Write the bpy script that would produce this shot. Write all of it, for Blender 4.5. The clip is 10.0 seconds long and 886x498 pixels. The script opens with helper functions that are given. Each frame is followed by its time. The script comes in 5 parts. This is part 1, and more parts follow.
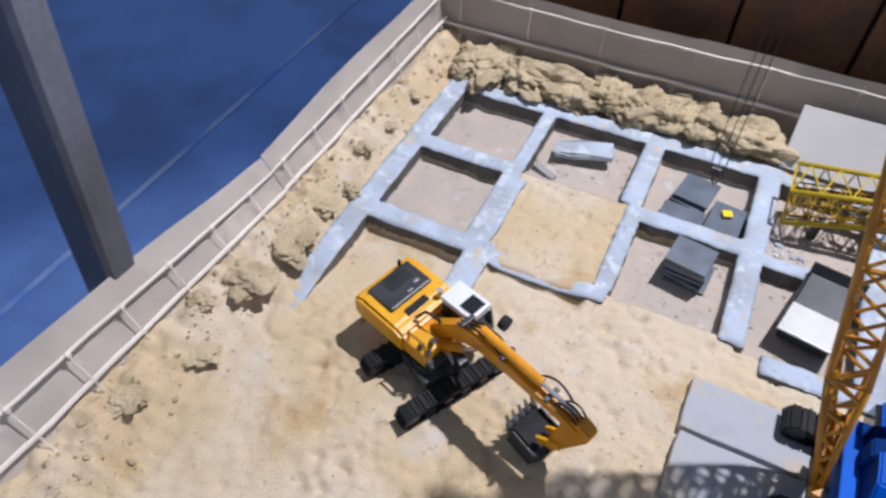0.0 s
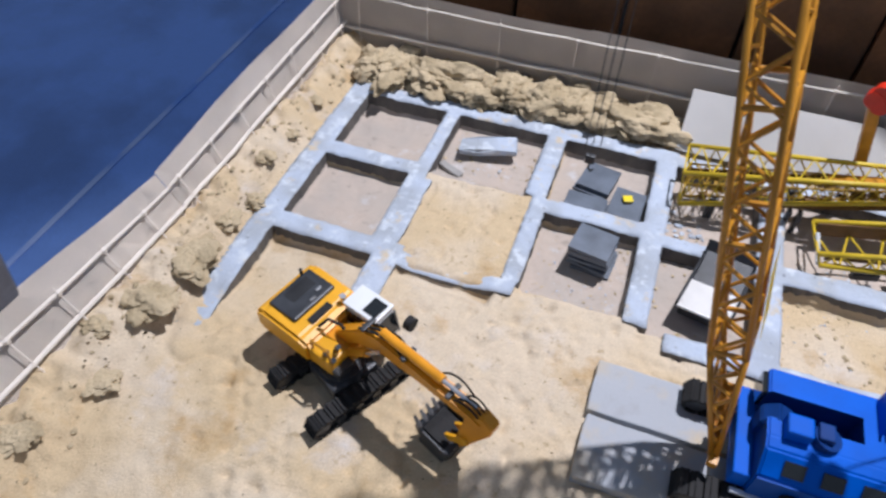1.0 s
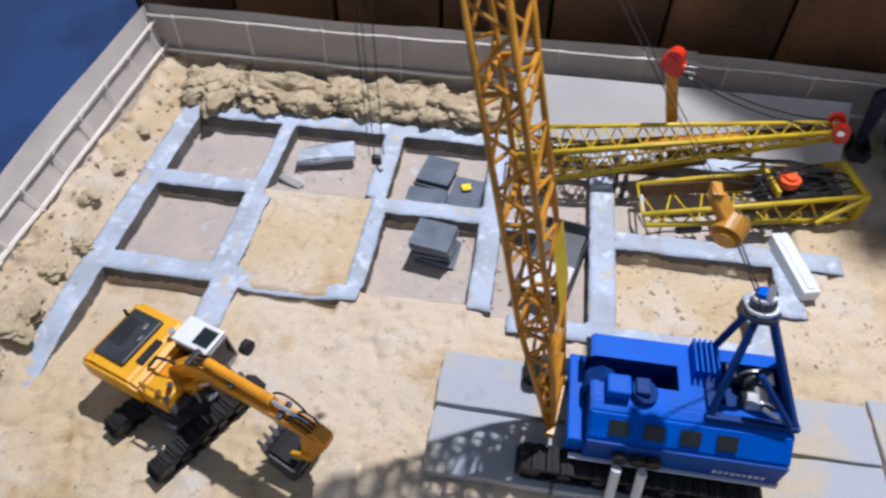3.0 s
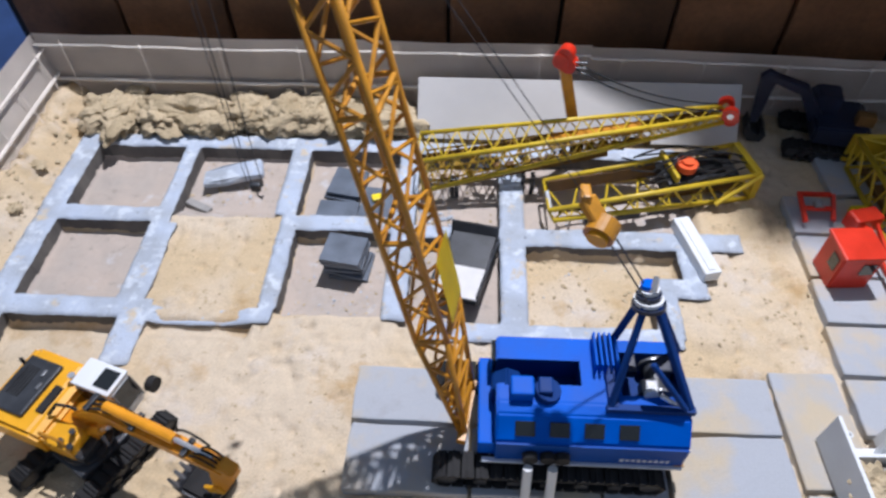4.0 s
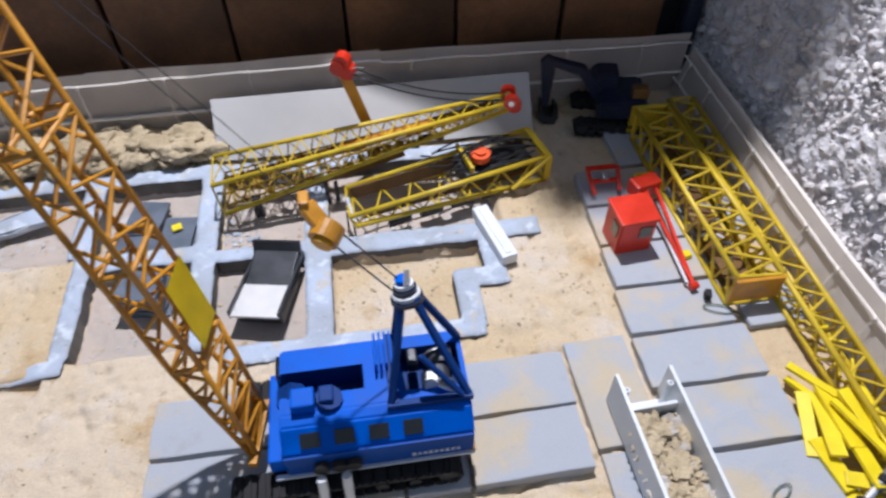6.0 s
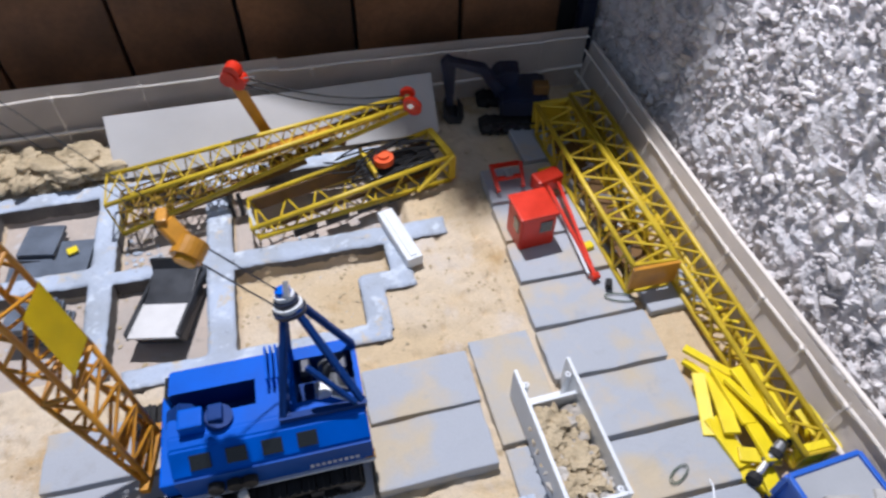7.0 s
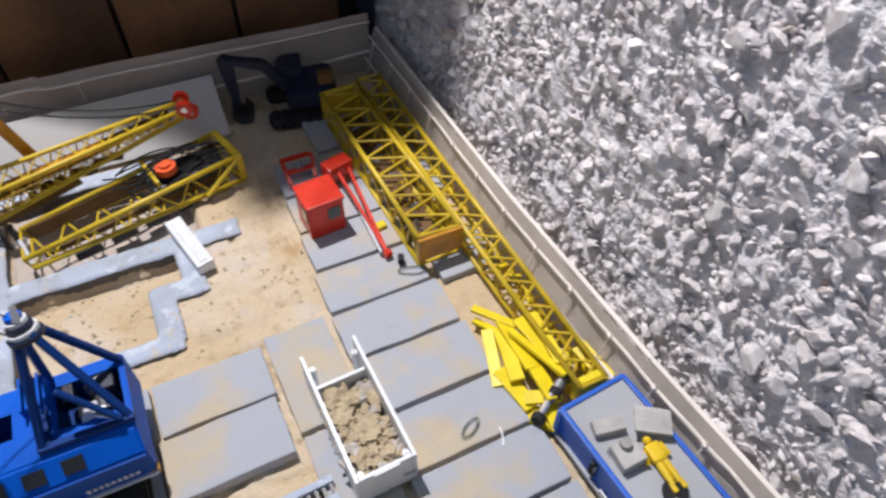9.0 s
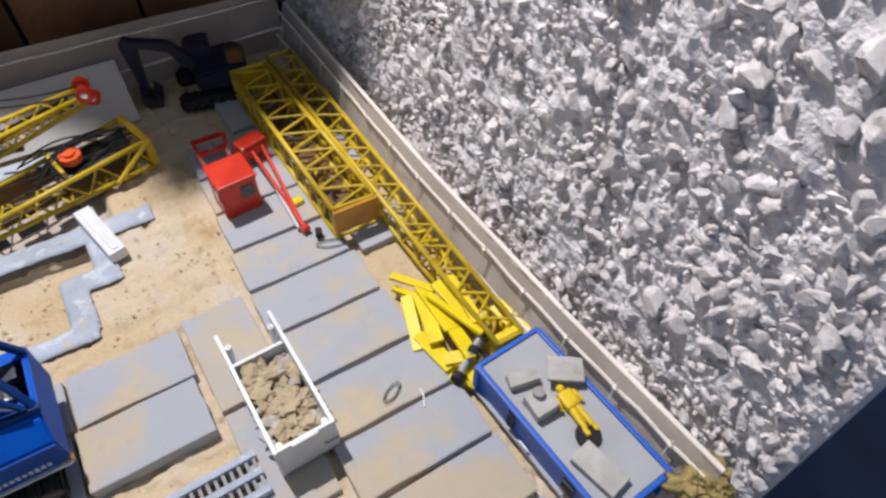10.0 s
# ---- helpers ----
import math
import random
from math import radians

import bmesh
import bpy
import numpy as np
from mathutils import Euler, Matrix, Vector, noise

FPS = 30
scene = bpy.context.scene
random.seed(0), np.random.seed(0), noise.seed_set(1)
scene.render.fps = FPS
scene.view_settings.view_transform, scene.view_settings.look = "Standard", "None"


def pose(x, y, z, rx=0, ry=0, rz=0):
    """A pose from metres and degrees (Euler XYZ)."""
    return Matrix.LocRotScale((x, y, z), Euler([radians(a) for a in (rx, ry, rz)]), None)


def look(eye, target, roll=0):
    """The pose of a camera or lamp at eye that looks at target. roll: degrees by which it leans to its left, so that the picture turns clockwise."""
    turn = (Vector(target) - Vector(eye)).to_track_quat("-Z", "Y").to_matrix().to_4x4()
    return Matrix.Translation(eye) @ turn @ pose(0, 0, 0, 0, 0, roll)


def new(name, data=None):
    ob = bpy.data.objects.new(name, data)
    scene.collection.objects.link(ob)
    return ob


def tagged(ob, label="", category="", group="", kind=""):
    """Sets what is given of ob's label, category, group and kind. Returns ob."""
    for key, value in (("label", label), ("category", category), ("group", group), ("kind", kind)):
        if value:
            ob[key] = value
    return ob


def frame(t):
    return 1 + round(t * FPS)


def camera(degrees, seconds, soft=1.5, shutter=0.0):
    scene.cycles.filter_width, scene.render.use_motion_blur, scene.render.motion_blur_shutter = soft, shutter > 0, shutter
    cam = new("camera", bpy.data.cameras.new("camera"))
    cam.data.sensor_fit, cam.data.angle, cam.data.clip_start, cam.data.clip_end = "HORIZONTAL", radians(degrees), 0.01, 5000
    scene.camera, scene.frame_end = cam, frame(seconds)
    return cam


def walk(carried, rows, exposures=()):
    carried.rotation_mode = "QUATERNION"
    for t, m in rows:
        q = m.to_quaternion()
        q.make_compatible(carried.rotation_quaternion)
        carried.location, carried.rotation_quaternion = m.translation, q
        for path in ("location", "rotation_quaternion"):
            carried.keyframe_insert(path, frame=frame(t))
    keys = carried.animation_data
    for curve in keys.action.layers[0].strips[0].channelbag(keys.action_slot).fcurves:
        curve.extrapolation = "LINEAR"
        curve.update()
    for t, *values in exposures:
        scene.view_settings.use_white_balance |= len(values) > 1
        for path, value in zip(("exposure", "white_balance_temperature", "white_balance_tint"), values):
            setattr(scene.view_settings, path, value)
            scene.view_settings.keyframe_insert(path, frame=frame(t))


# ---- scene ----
cam = camera(67.47, 10.0, 2.6, 0.5)
PATH = [
    (0, (0.21649, -0.48967, 0.38429), (-0.07072, 0.09711, -0.37281), 0.23),
    (0.5, (0.22941, -0.48349, 0.38194), (-0.02292, 0.12443, -0.37089), 0.55),
    (1, (0.24428, -0.47765, 0.38346), (0.02901, 0.14293, -0.37055), 1.12),
    (1.5, (0.25792, -0.47216, 0.38335), (0.06890, 0.15782, -0.36991), 0.79),
    (2, (0.27055, -0.46631, 0.38521), (0.10742, 0.17160, -0.36743), 0.44),
    (2.5, (0.28517, -0.46380, 0.38414), (0.15124, 0.18054, -0.36878), 0.46),
    (4, (0.33513, -0.44844, 0.39482), (0.30107, 0.20000, -0.36568), -0.45),
    (4.5, (0.35374, -0.44607, 0.39440), (0.34317, 0.20412, -0.36530), -0.79),
    (5, (0.37913, -0.44809, 0.39457), (0.39906, 0.20502, -0.36243), -1.05),
    (5.5, (0.40058, -0.45136, 0.39436), (0.45970, 0.20338, -0.35917), -0.66),
    (7, (0.46061, -0.45926, 0.39439), (0.61877, 0.18174, -0.35668), 0.39),
    (7.5, (0.48258, -0.46399, 0.39275), (0.67283, 0.16273, -0.36291), 0.57),
    (8, (0.50119, -0.47050, 0.39407), (0.73233, 0.14131, -0.36241), 1.11),
    (8.5, (0.51653, -0.48303, 0.39564), (0.78314, 0.11663, -0.35889), 1.31),
    (9, (0.53428, -0.49639, 0.39165), (0.83253, 0.09235, -0.35964), 1.43),
    (9.5, (0.54597, -0.50782, 0.38960), (0.87307, 0.05564, -0.36903), 1.87),
    (10, (0.55765, -0.51938, 0.38654), (0.89927, 0.02239, -0.38143), 1.45),
]
BALANCE = [(0, 0.02, 6250, 10), (4, 0.03, 6150, 10), (7.5, 0.0, 6200, 10), (8.6, -0.03, 6500, 10), (10, -0.10, 6750, 10)]
walk(cam, [(t, look(eye, target, roll)) for t, eye, target, roll in PATH], BALANCE)

# ---- light: a lamp high over the back edge, soft daylight of the hall ----
world = bpy.data.worlds.new("hall_light")
world.use_nodes = True
scene.world = world
bg = world.node_tree.nodes["Background"]
bg.inputs["Color"].default_value, bg.inputs["Strength"].default_value = (0.60, 0.74, 1.0, 1), 0.25
lamp_data = bpy.data.lights.new("spot_lamp", "SPOT")
lamp_data.energy, lamp_data.color = 103.5, (1.0, 0.965, 1.0)
lamp_data.spot_size, lamp_data.spot_blend, lamp_data.shadow_soft_size = radians(75), 0.35, 0.016
lamp = new("spot_lamp", lamp_data)
lamp.matrix_world = look((0.49, 0.24, 1.38), (0.38, -0.22, 0.0))
tagged(lamp, "bright spot lamp high over the model landscape", "lamp")

SHADE = 0.1                      # one plan unit is a decimetre


def vary_islands(m, low, high):
    """Give every loose stone of a mesh its own lightness."""
    nt = m.node_tree
    bsdf = nt.nodes["Principled BSDF"]
    source = bsdf.inputs["Base Color"].links[0].from_socket
    geo = nt.nodes.new("ShaderNodeNewGeometry")
    rng = nt.nodes.new("ShaderNodeMapRange")
    rng.inputs["To Min"].default_value, rng.inputs["To Max"].default_value = low, high
    mul = nt.nodes.new("ShaderNodeVectorMath")
    mul.operation = "MULTIPLY"
    nt.links.new(geo.outputs["Random Per Island"], rng.inputs["Value"])
    nt.links.new(source, mul.inputs[0])
    nt.links.new(rng.outputs["Result"], mul.inputs[1])
    nt.links.new(mul.outputs[0], bsdf.inputs["Base Color"])


def mat(name, color, rough=0.6, metal=0.0, var=0.12, scale=60.0, bump=0.15, fine=900.0, tint=None, edge=(0.35, 0.62), depth=0.001, stains=()):
    """A painted, plastic or mineral surface: base colour with broad and fine variation and relief."""
    m = bpy.data.materials.new(name)
    m.use_nodes = True
    nt = m.node_tree
    n, l = nt.nodes, nt.links
    bsdf = n["Principled BSDF"]
    bsdf.inputs["Metallic"].default_value = metal
    co = n.new("ShaderNodeTexCoord")
    rnd = n.new("ShaderNodeObjectInfo")
    big = n.new("ShaderNodeTexNoise")
    big.inputs["Scale"].default_value, big.inputs["Detail"].default_value = scale, 6
    small = n.new("ShaderNodeTexNoise")
    small.inputs["Scale"].default_value, small.inputs["Detail"].default_value = fine, 3
    shift = n.new("ShaderNodeVectorMath")
    shift.operation = "MULTIPLY_ADD"
    shift.inputs[1].default_value = (1, 1, 1)
    spread = n.new("ShaderNodeCombineXYZ")
    for k in range(3):
        l.new(rnd.outputs["Random"], spread.inputs[k])
    l.new(co.outputs["Object"], shift.inputs[0])
    l.new(spread.outputs[0], shift.inputs[2])
    for t in (big, small):
        l.new(shift.outputs[0], t.inputs["Vector"])
    ramp = n.new("ShaderNodeValToRGB")
    other = tint or tuple(c * (1 - 2.2 * var) for c in color)
    ramp.color_ramp.elements[0].position, ramp.color_ramp.elements[1].position = edge
    ramp.color_ramp.elements[0].color = (*other, 1)
    ramp.color_ramp.elements[1].color = (*color, 1)
    l.new(big.outputs["Fac"], ramp.inputs["Fac"])
    tone = ramp.outputs["Color"]
    for colour, size, lo, hi, place in stains:
        blot = n.new("ShaderNodeTexNoise")
        blot.inputs["Scale"].default_value, blot.inputs["Detail"].default_value = size, 5
        blot.inputs["Roughness"].default_value = 0.62
        away = n.new("ShaderNodeVectorMath")
        away.operation = "ADD"
        away.inputs[1].default_value = (place, place * 0.7, place * 1.3)
        l.new(shift.outputs[0], away.inputs[0])
        l.new(away.outputs[0], blot.inputs["Vector"])
        cut = n.new("ShaderNodeMapRange")
        cut.inputs["From Min"].default_value, cut.inputs["From Max"].default_value = lo, hi
        l.new(blot.outputs["Fac"], cut.inputs["Value"])
        mix = n.new("ShaderNodeMix")
        mix.data_type = "RGBA"
        mix.inputs[7].default_value = (*colour, 1)
        l.new(cut.outputs["Result"], mix.inputs[0])
        l.new(tone, mix.inputs[6])
        tone = mix.outputs[2]
    grain = n.new("ShaderNodeMapRange")
    grain.inputs["To Min"].default_value, grain.inputs["To Max"].default_value = 1 - var, 1 + var
    l.new(small.outputs["Fac"], grain.inputs["Value"])
    mul = n.new("ShaderNodeVectorMath")
    mul.operation = "MULTIPLY"
    l.new(tone, mul.inputs[0])
    l.new(grain.outputs["Result"], mul.inputs[1])
    l.new(mul.outputs[0], bsdf.inputs["Base Color"])
    rr = n.new("ShaderNodeMapRange")
    rr.inputs["To Min"].default_value, rr.inputs["To Max"].default_value = max(0.02, rough - 0.12), min(1, rough + 0.12)
    l.new(big.outputs["Fac"], rr.inputs["Value"])
    l.new(rr.outputs["Result"], bsdf.inputs["Roughness"])
    if bump:
        b = n.new("ShaderNodeBump")
        b.inputs["Strength"].default_value, b.inputs["Distance"].default_value = bump, depth
        l.new(small.outputs["Fac"], b.inputs["Height"])
        l.new(b.outputs["Normal"], bsdf.inputs["Normal"])
    return m


def glass_mat(name, color, rough=0.08):
    m = bpy.data.materials.new(name)
    m.use_nodes = True
    b = m.node_tree.nodes["Principled BSDF"]
    b.inputs["Base Color"].default_value, b.inputs["Roughness"].default_value = (*color, 1), rough
    b.inputs["Coat Weight"].default_value = 0.6
    return m


SAND = mat("sand", (0.60, 0.47, 0.30), 0.95, var=0.26, scale=11, bump=0.9, fine=900, tint=(0.64, 0.54, 0.41), edge=(0.40, 0.56),
           stains=(((0.62, 0.57, 0.53), 24, 0.56, 0.78, 0.0), ((0.46, 0.31, 0.15), 17, 0.58, 0.72, 3.0), ((0.44, 0.34, 0.21), 95, 0.62, 0.72, 5.0)))
PITSAND = mat("pit_sand", (0.52, 0.44, 0.38), 0.95, var=0.14, scale=22, bump=0.5, fine=1400, tint=(0.45, 0.40, 0.36),
              stains=(((0.38, 0.33, 0.29), 90, 0.60, 0.70, 1.0), ((0.55, 0.53, 0.53), 45, 0.60, 0.70, 3.0)))
CLAY = mat("dry_clay", (0.55, 0.45, 0.30), 0.95, var=0.2, scale=40, bump=0.8, fine=420, tint=(0.40, 0.32, 0.20), depth=0.0025)
CONCRETE = mat("pale_concrete", (0.46, 0.53, 0.65), 0.9, var=0.1, scale=30, bump=0.7, fine=700, tint=(0.37, 0.41, 0.47),
               stains=(((0.58, 0.64, 0.72), 75, 0.54, 0.66, 1.0), ((0.56, 0.48, 0.36), 50, 0.60, 0.70, 2.0), ((0.25, 0.27, 0.31), 150, 0.64, 0.72, 4.0)))
EDGE = mat("dark_footing_side", (0.10, 0.095, 0.095), 0.9, var=0.2, scale=40, bump=0.5, fine=700, tint=(0.16, 0.15, 0.14))
SLAB = mat("slab_concrete", (0.40, 0.425, 0.47), 0.85, var=0.09, scale=17, bump=0.3, fine=1200, tint=(0.50, 0.43, 0.32), edge=(0.37, 0.5),
           stains=(((0.54, 0.45, 0.32), 22, 0.52, 0.72, 2.0), ((0.35, 0.36, 0.39), 60, 0.60, 0.80, 4.0)))
PLATE = mat("dark_plate", (0.13, 0.16, 0.21), 0.45, var=0.15, scale=50, bump=0.3, fine=700)
FENCE = mat("fence_plastic", (0.88, 0.81, 0.74), 0.5, var=0.05, scale=20, bump=0.1)
FENCE_BAR = mat("fence_bar_plastic", (0.84, 0.78, 0.71), 0.45, var=0.05, scale=30, bump=0.1)
WHITE = mat("white_plastic", (0.74, 0.77, 0.80), 0.4, var=0.04, scale=30, bump=0.1)
BOARD = mat("grey_white_board", (0.62, 0.61, 0.60), 0.6, var=0.05, scale=12, bump=0.1)
YELLOW = mat("boom_yellow_paint", (0.70, 0.50, 0.03), 0.4, var=0.12, scale=60, bump=0.1)
PLANKYEL = mat("bright_yellow_plastic", (0.86, 0.68, 0.01), 0.45, var=0.06, scale=60, bump=0.1)
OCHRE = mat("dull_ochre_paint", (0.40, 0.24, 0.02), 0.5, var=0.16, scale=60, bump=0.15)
BROWN = mat("dull_brown", (0.17, 0.085, 0.02), 0.6, var=0.2, scale=60, bump=0.2)
GOLD = mat("ochre_paint", (0.56, 0.25, 0.02), 0.35, var=0.14, scale=70, bump=0.1)
ORANGE = mat("excavator_yellow_paint", (0.82, 0.40, 0.012), 0.42, var=0.06, scale=50, bump=0.05)
ORANGE2 = mat("boom_orange_paint", (0.80, 0.33, 0.014), 0.35, var=0.08, scale=50, bump=0.05)
BLUE = mat("crane_blue_paint", (0.0, 0.105, 0.60), 0.5, var=0.08, scale=40, bump=0.05)
BLUE3 = mat("crane_panel_blue", (0.004, 0.07, 0.36), 0.5, var=0.1, scale=40, bump=0.05)
BLUE2 = mat("crane_dark_blue", (0.006, 0.042, 0.20), 0.5, var=0.1, scale=40, bump=0.05)
for one in (BLUE, BLUE2, BLUE3):
    one.node_tree.nodes["Principled BSDF"].inputs["Specular IOR Level"].default_value = 0.12
RED = mat("red_paint", (0.70, 0.034, 0.012), 0.35, var=0.1, scale=50, bump=0.05)
FLUO = mat("orange_red_plastic", (0.85, 0.12, 0.03), 0.4, var=0.05)
BLACK = mat("black_rubber", (0.018, 0.018, 0.02), 0.8, var=0.2, scale=90, bump=0.4)
STEEL = mat("worn_steel", (0.30, 0.31, 0.33), 0.4, metal=0.6, var=0.15, scale=80, bump=0.2)
SILVER = mat("bare_metal", (0.80, 0.80, 0.82), 0.22, metal=0.7, var=0.05, scale=60, bump=0.1)
BEDFLOOR = mat("bright_bare_floor", (0.80, 0.80, 0.80), 0.3, metal=0.15, var=0.05, scale=60, bump=0.1)
DARK = mat("dark_steel", (0.05, 0.055, 0.065), 0.4, metal=0.2, var=0.2, scale=60, bump=0.2)
NAVY = mat("dark_navy_paint", (0.012, 0.02, 0.05), 0.4, var=0.15, scale=60, bump=0.1)
PANELNAVY = mat("navy_panel_paint", (0.05, 0.075, 0.17), 0.6, var=0.15, scale=20, bump=0.1)
PANE = glass_mat("dark_window", (0.015, 0.018, 0.02))
POSTPAINT = mat("dark_blue_grey_post", (0.15, 0.17, 0.22), 0.5, var=0.3, scale=8, bump=0.3, fine=220, tint=(0.08, 0.085, 0.11))
EARTH = mat("dark_damp_earth", (0.16, 0.11, 0.06), 0.95, var=0.25, scale=70, bump=0.6, fine=500)
WOOD = mat("dark_brown_wood", (0.23, 0.105, 0.045), 0.6, var=0.3, scale=9, bump=0.4, fine=200)
POSTWOOD = mat("grey_timber", (0.16, 0.14, 0.13), 0.8, var=0.3, scale=12, bump=0.6, fine=260)
FLOORBLUE = mat("blue_floor_covering", (0.20, 0.36, 0.84), 0.45, var=0.16, scale=3.5, bump=0.2, fine=300)
LINE = mat("pale_floor_seam", (0.42, 0.52, 0.82), 0.5, var=0.2, scale=5, tint=(0.15, 0.30, 0.76), edge=(0.42, 0.6))
PEBBLE = mat("pale_pebble", (0.87, 0.84, 0.83), 0.85, var=0.16, scale=55, bump=0.6, fine=420, tint=(0.66, 0.62, 0.62), depth=0.002,
             stains=(((0.60, 0.50, 0.42), 40, 0.64, 0.72, 2.0), ((0.62, 0.61, 0.63), 130, 0.60, 0.72, 4.0)))
vary_islands(PEBBLE, 0.80, 1.12)
MORTAR = mat("grey_mortar", (0.84, 0.82, 0.83), 0.95, var=0.2, scale=70, bump=0.9, fine=420, tint=(0.66, 0.65, 0.67), depth=0.002)
BAR = mat("pale_lettering", (0.55, 0.6, 0.7), 0.5, var=0.05)
CONTAINER = mat("container_grey", (0.40, 0.42, 0.45), 0.6, var=0.06, scale=25, bump=0.1)
RIM = mat("bright_blue_paint", (0.02, 0.13, 0.60), 0.4, var=0.06)
MOSS = mat("dry_moss", (0.42, 0.33, 0.13), 0.95, var=0.3, scale=90, bump=0.8, fine=500)
STONE = mat("grey_block", (0.38, 0.37, 0.36), 0.9, var=0.12, scale=60, bump=0.4)
PALESTONE = mat("pale_grey_block", (0.52, 0.51, 0.49), 0.9, var=0.12, scale=70, bump=0.5)
RUBBLE = mat("pale_grey_rubble", (0.56, 0.53, 0.49), 0.95, var=0.2, scale=60, bump=0.6, fine=500, tint=(0.42, 0.38, 0.33))
FIGYEL = mat("figure_yellow", (0.80, 0.55, 0.01), 0.5, var=0.1)
GREENWIRE = mat("green_grey_wire", (0.12, 0.16, 0.12), 0.5, var=0.1)


# ---- mesh helpers ----
def thing(name, label, category, loc=(0, 0, 0), rz=0.0, group="", kind="", rx=0.0, ry=0.0):
    ob = new(name)
    ob.empty_display_size = 0.01
    ob.matrix_world = pose(loc[0] * SHADE, loc[1] * SHADE, loc[2] * SHADE, rx, ry, rz)
    return tagged(ob, label, category, group, kind)


def mesh_of(bm, name, material, smooth=False):
    for v in bm.verts:
        v.co *= SHADE
    me = bpy.data.meshes.new(name)
    bmesh.ops.recalc_face_normals(bm, faces=bm.faces[:])
    bm.to_mesh(me)
    bm.free()
    if smooth:
        for p in me.polygons:
            p.use_smooth = True
    for one in (material if isinstance(material, (list, tuple)) else (material,)):
        me.materials.append(one)
    return me


def part(name, bm, material, parent=None, label="", smooth=False):
    ob = new(name, mesh_of(bm, name, material, smooth))
    ob.parent = parent
    return tagged(ob, label)


def solo(name, bm, material, label, category, kind="", group="", smooth=False):
    return tagged(part(name, bm, material, None, "", smooth), label, category, group, kind)


def B():
    return bmesh.new()


def box(bm, c, s, rz=0.0, bevel=0.0, rx=0.0, ry=0.0):
    g = bmesh.ops.create_cube(bm, size=1)
    vs = g["verts"]
    m = Matrix.LocRotScale(c, Euler((radians(rx), radians(ry), radians(rz))), s)
    bmesh.ops.transform(bm, matrix=m, verts=vs)
    if bevel:
        es = list({e for v in vs for e in v.link_edges})
        bmesh.ops.bevel(bm, geom=es, offset=bevel, segments=2, affect="EDGES", profile=0.6)
    return bm


def rod(bm, a, b, r, r2=None, seg=7):
    a, b = Vector(a), Vector(b)
    d = b - a
    m = Matrix.Translation((a + b) / 2) @ d.to_track_quat("Z", "Y").to_matrix().to_4x4()
    bmesh.ops.create_cone(bm, cap_ends=True, segments=seg, radius1=r, radius2=r if r2 is None else r2, depth=d.length, matrix=m)
    return bm


def beam(bm, a, b, w, h, bevel=0.0):
    """A bar of rectangular section from a to b."""
    a, b = Vector(a), Vector(b)
    d = b - a
    g = bmesh.ops.create_cube(bm, size=1)
    m = Matrix.Translation((a + b) / 2) @ d.to_track_quat("X", "Z").to_matrix().to_4x4() @ Matrix.Diagonal((d.length, w, h, 1))
    bmesh.ops.transform(bm, matrix=m, verts=g["verts"])
    if bevel:
        es = list({e for v in g["verts"] for e in v.link_edges})
        bmesh.ops.bevel(bm, geom=es, offset=bevel, segments=1, affect="EDGES")
    return bm


def cord(bm, pts, r, seg=6):
    """One tube through all the points."""
    pts = [Vector(p) for p in pts]
    rings = []
    for k, p in enumerate(pts):
        d = (pts[min(k + 1, len(pts) - 1)] - pts[max(k - 1, 0)]).normalized()
        u = d.cross(Vector((0.13, 0.21, 0.97))).normalized()
        w = d.cross(u)
        rings.append([bm.verts.new(p + r * (u * math.cos(6.28319 * n / seg) + w * math.sin(6.28319 * n / seg))) for n in range(seg)])
    for a, b in zip(rings, rings[1:]):
        for n in range(seg):
            bm.faces.new((a[n], a[(n + 1) % seg], b[(n + 1) % seg], b[n]))
    bm.faces.new(rings[0][::-1]), bm.faces.new(rings[-1])
    return bm


def sag(a, b, drop, n=8):
    a, b = Vector(a), Vector(b)
    return [a.lerp(b, i / n) - Vector((0, 0, 4 * drop * (i / n) * (1 - i / n))) for i in range(n + 1)]


def prism(bm, outline, width, bevel=0.0):
    """An outline in x and z, extruded along y by the width, centred on y = 0."""
    vs = [bm.verts.new((x, -width / 2, z)) for x, z in outline]
    f0 = bm.faces.new(vs)
    g = bmesh.ops.extrude_face_region(bm, geom=[f0])
    bmesh.ops.translate(bm, vec=(0, width, 0), verts=[v for v in g["geom"] if isinstance(v, bmesh.types.BMVert)])
    if bevel:
        bmesh.ops.bevel(bm, geom=bm.edges[:], offset=bevel, segments=2, affect="EDGES")
    return bm


def disc(bm, c, axis, r, w, seg=18):
    ax = Vector(axis).normalized() * (w / 2)
    return rod(bm, Vector(c) - ax, Vector(c) + ax, r, seg=seg)


def lump(bm, c, s, seed, rough=0.35, sub=2, flat=0.0):
    """An angular stone."""
    g = bmesh.ops.create_icosphere(bm, subdivisions=sub, radius=0.5)
    for v in g["verts"]:
        d = v.co.normalized()
        k = 1 + rough * noise.noise(d * 1.6 + Vector((seed * 3.1, seed * 1.7, seed))) + 0.4 * rough * noise.noise(d * 4 + Vector((seed, 5, seed)))
        v.co = d * 0.5 * k
        if v.co.z < -flat * 0.5 and flat:
            v.co.z = -flat * 0.5
        v.co = Vector((v.co.x * s[0], v.co.y * s[1], v.co.z * s[2])) + Vector(c)
    return bm

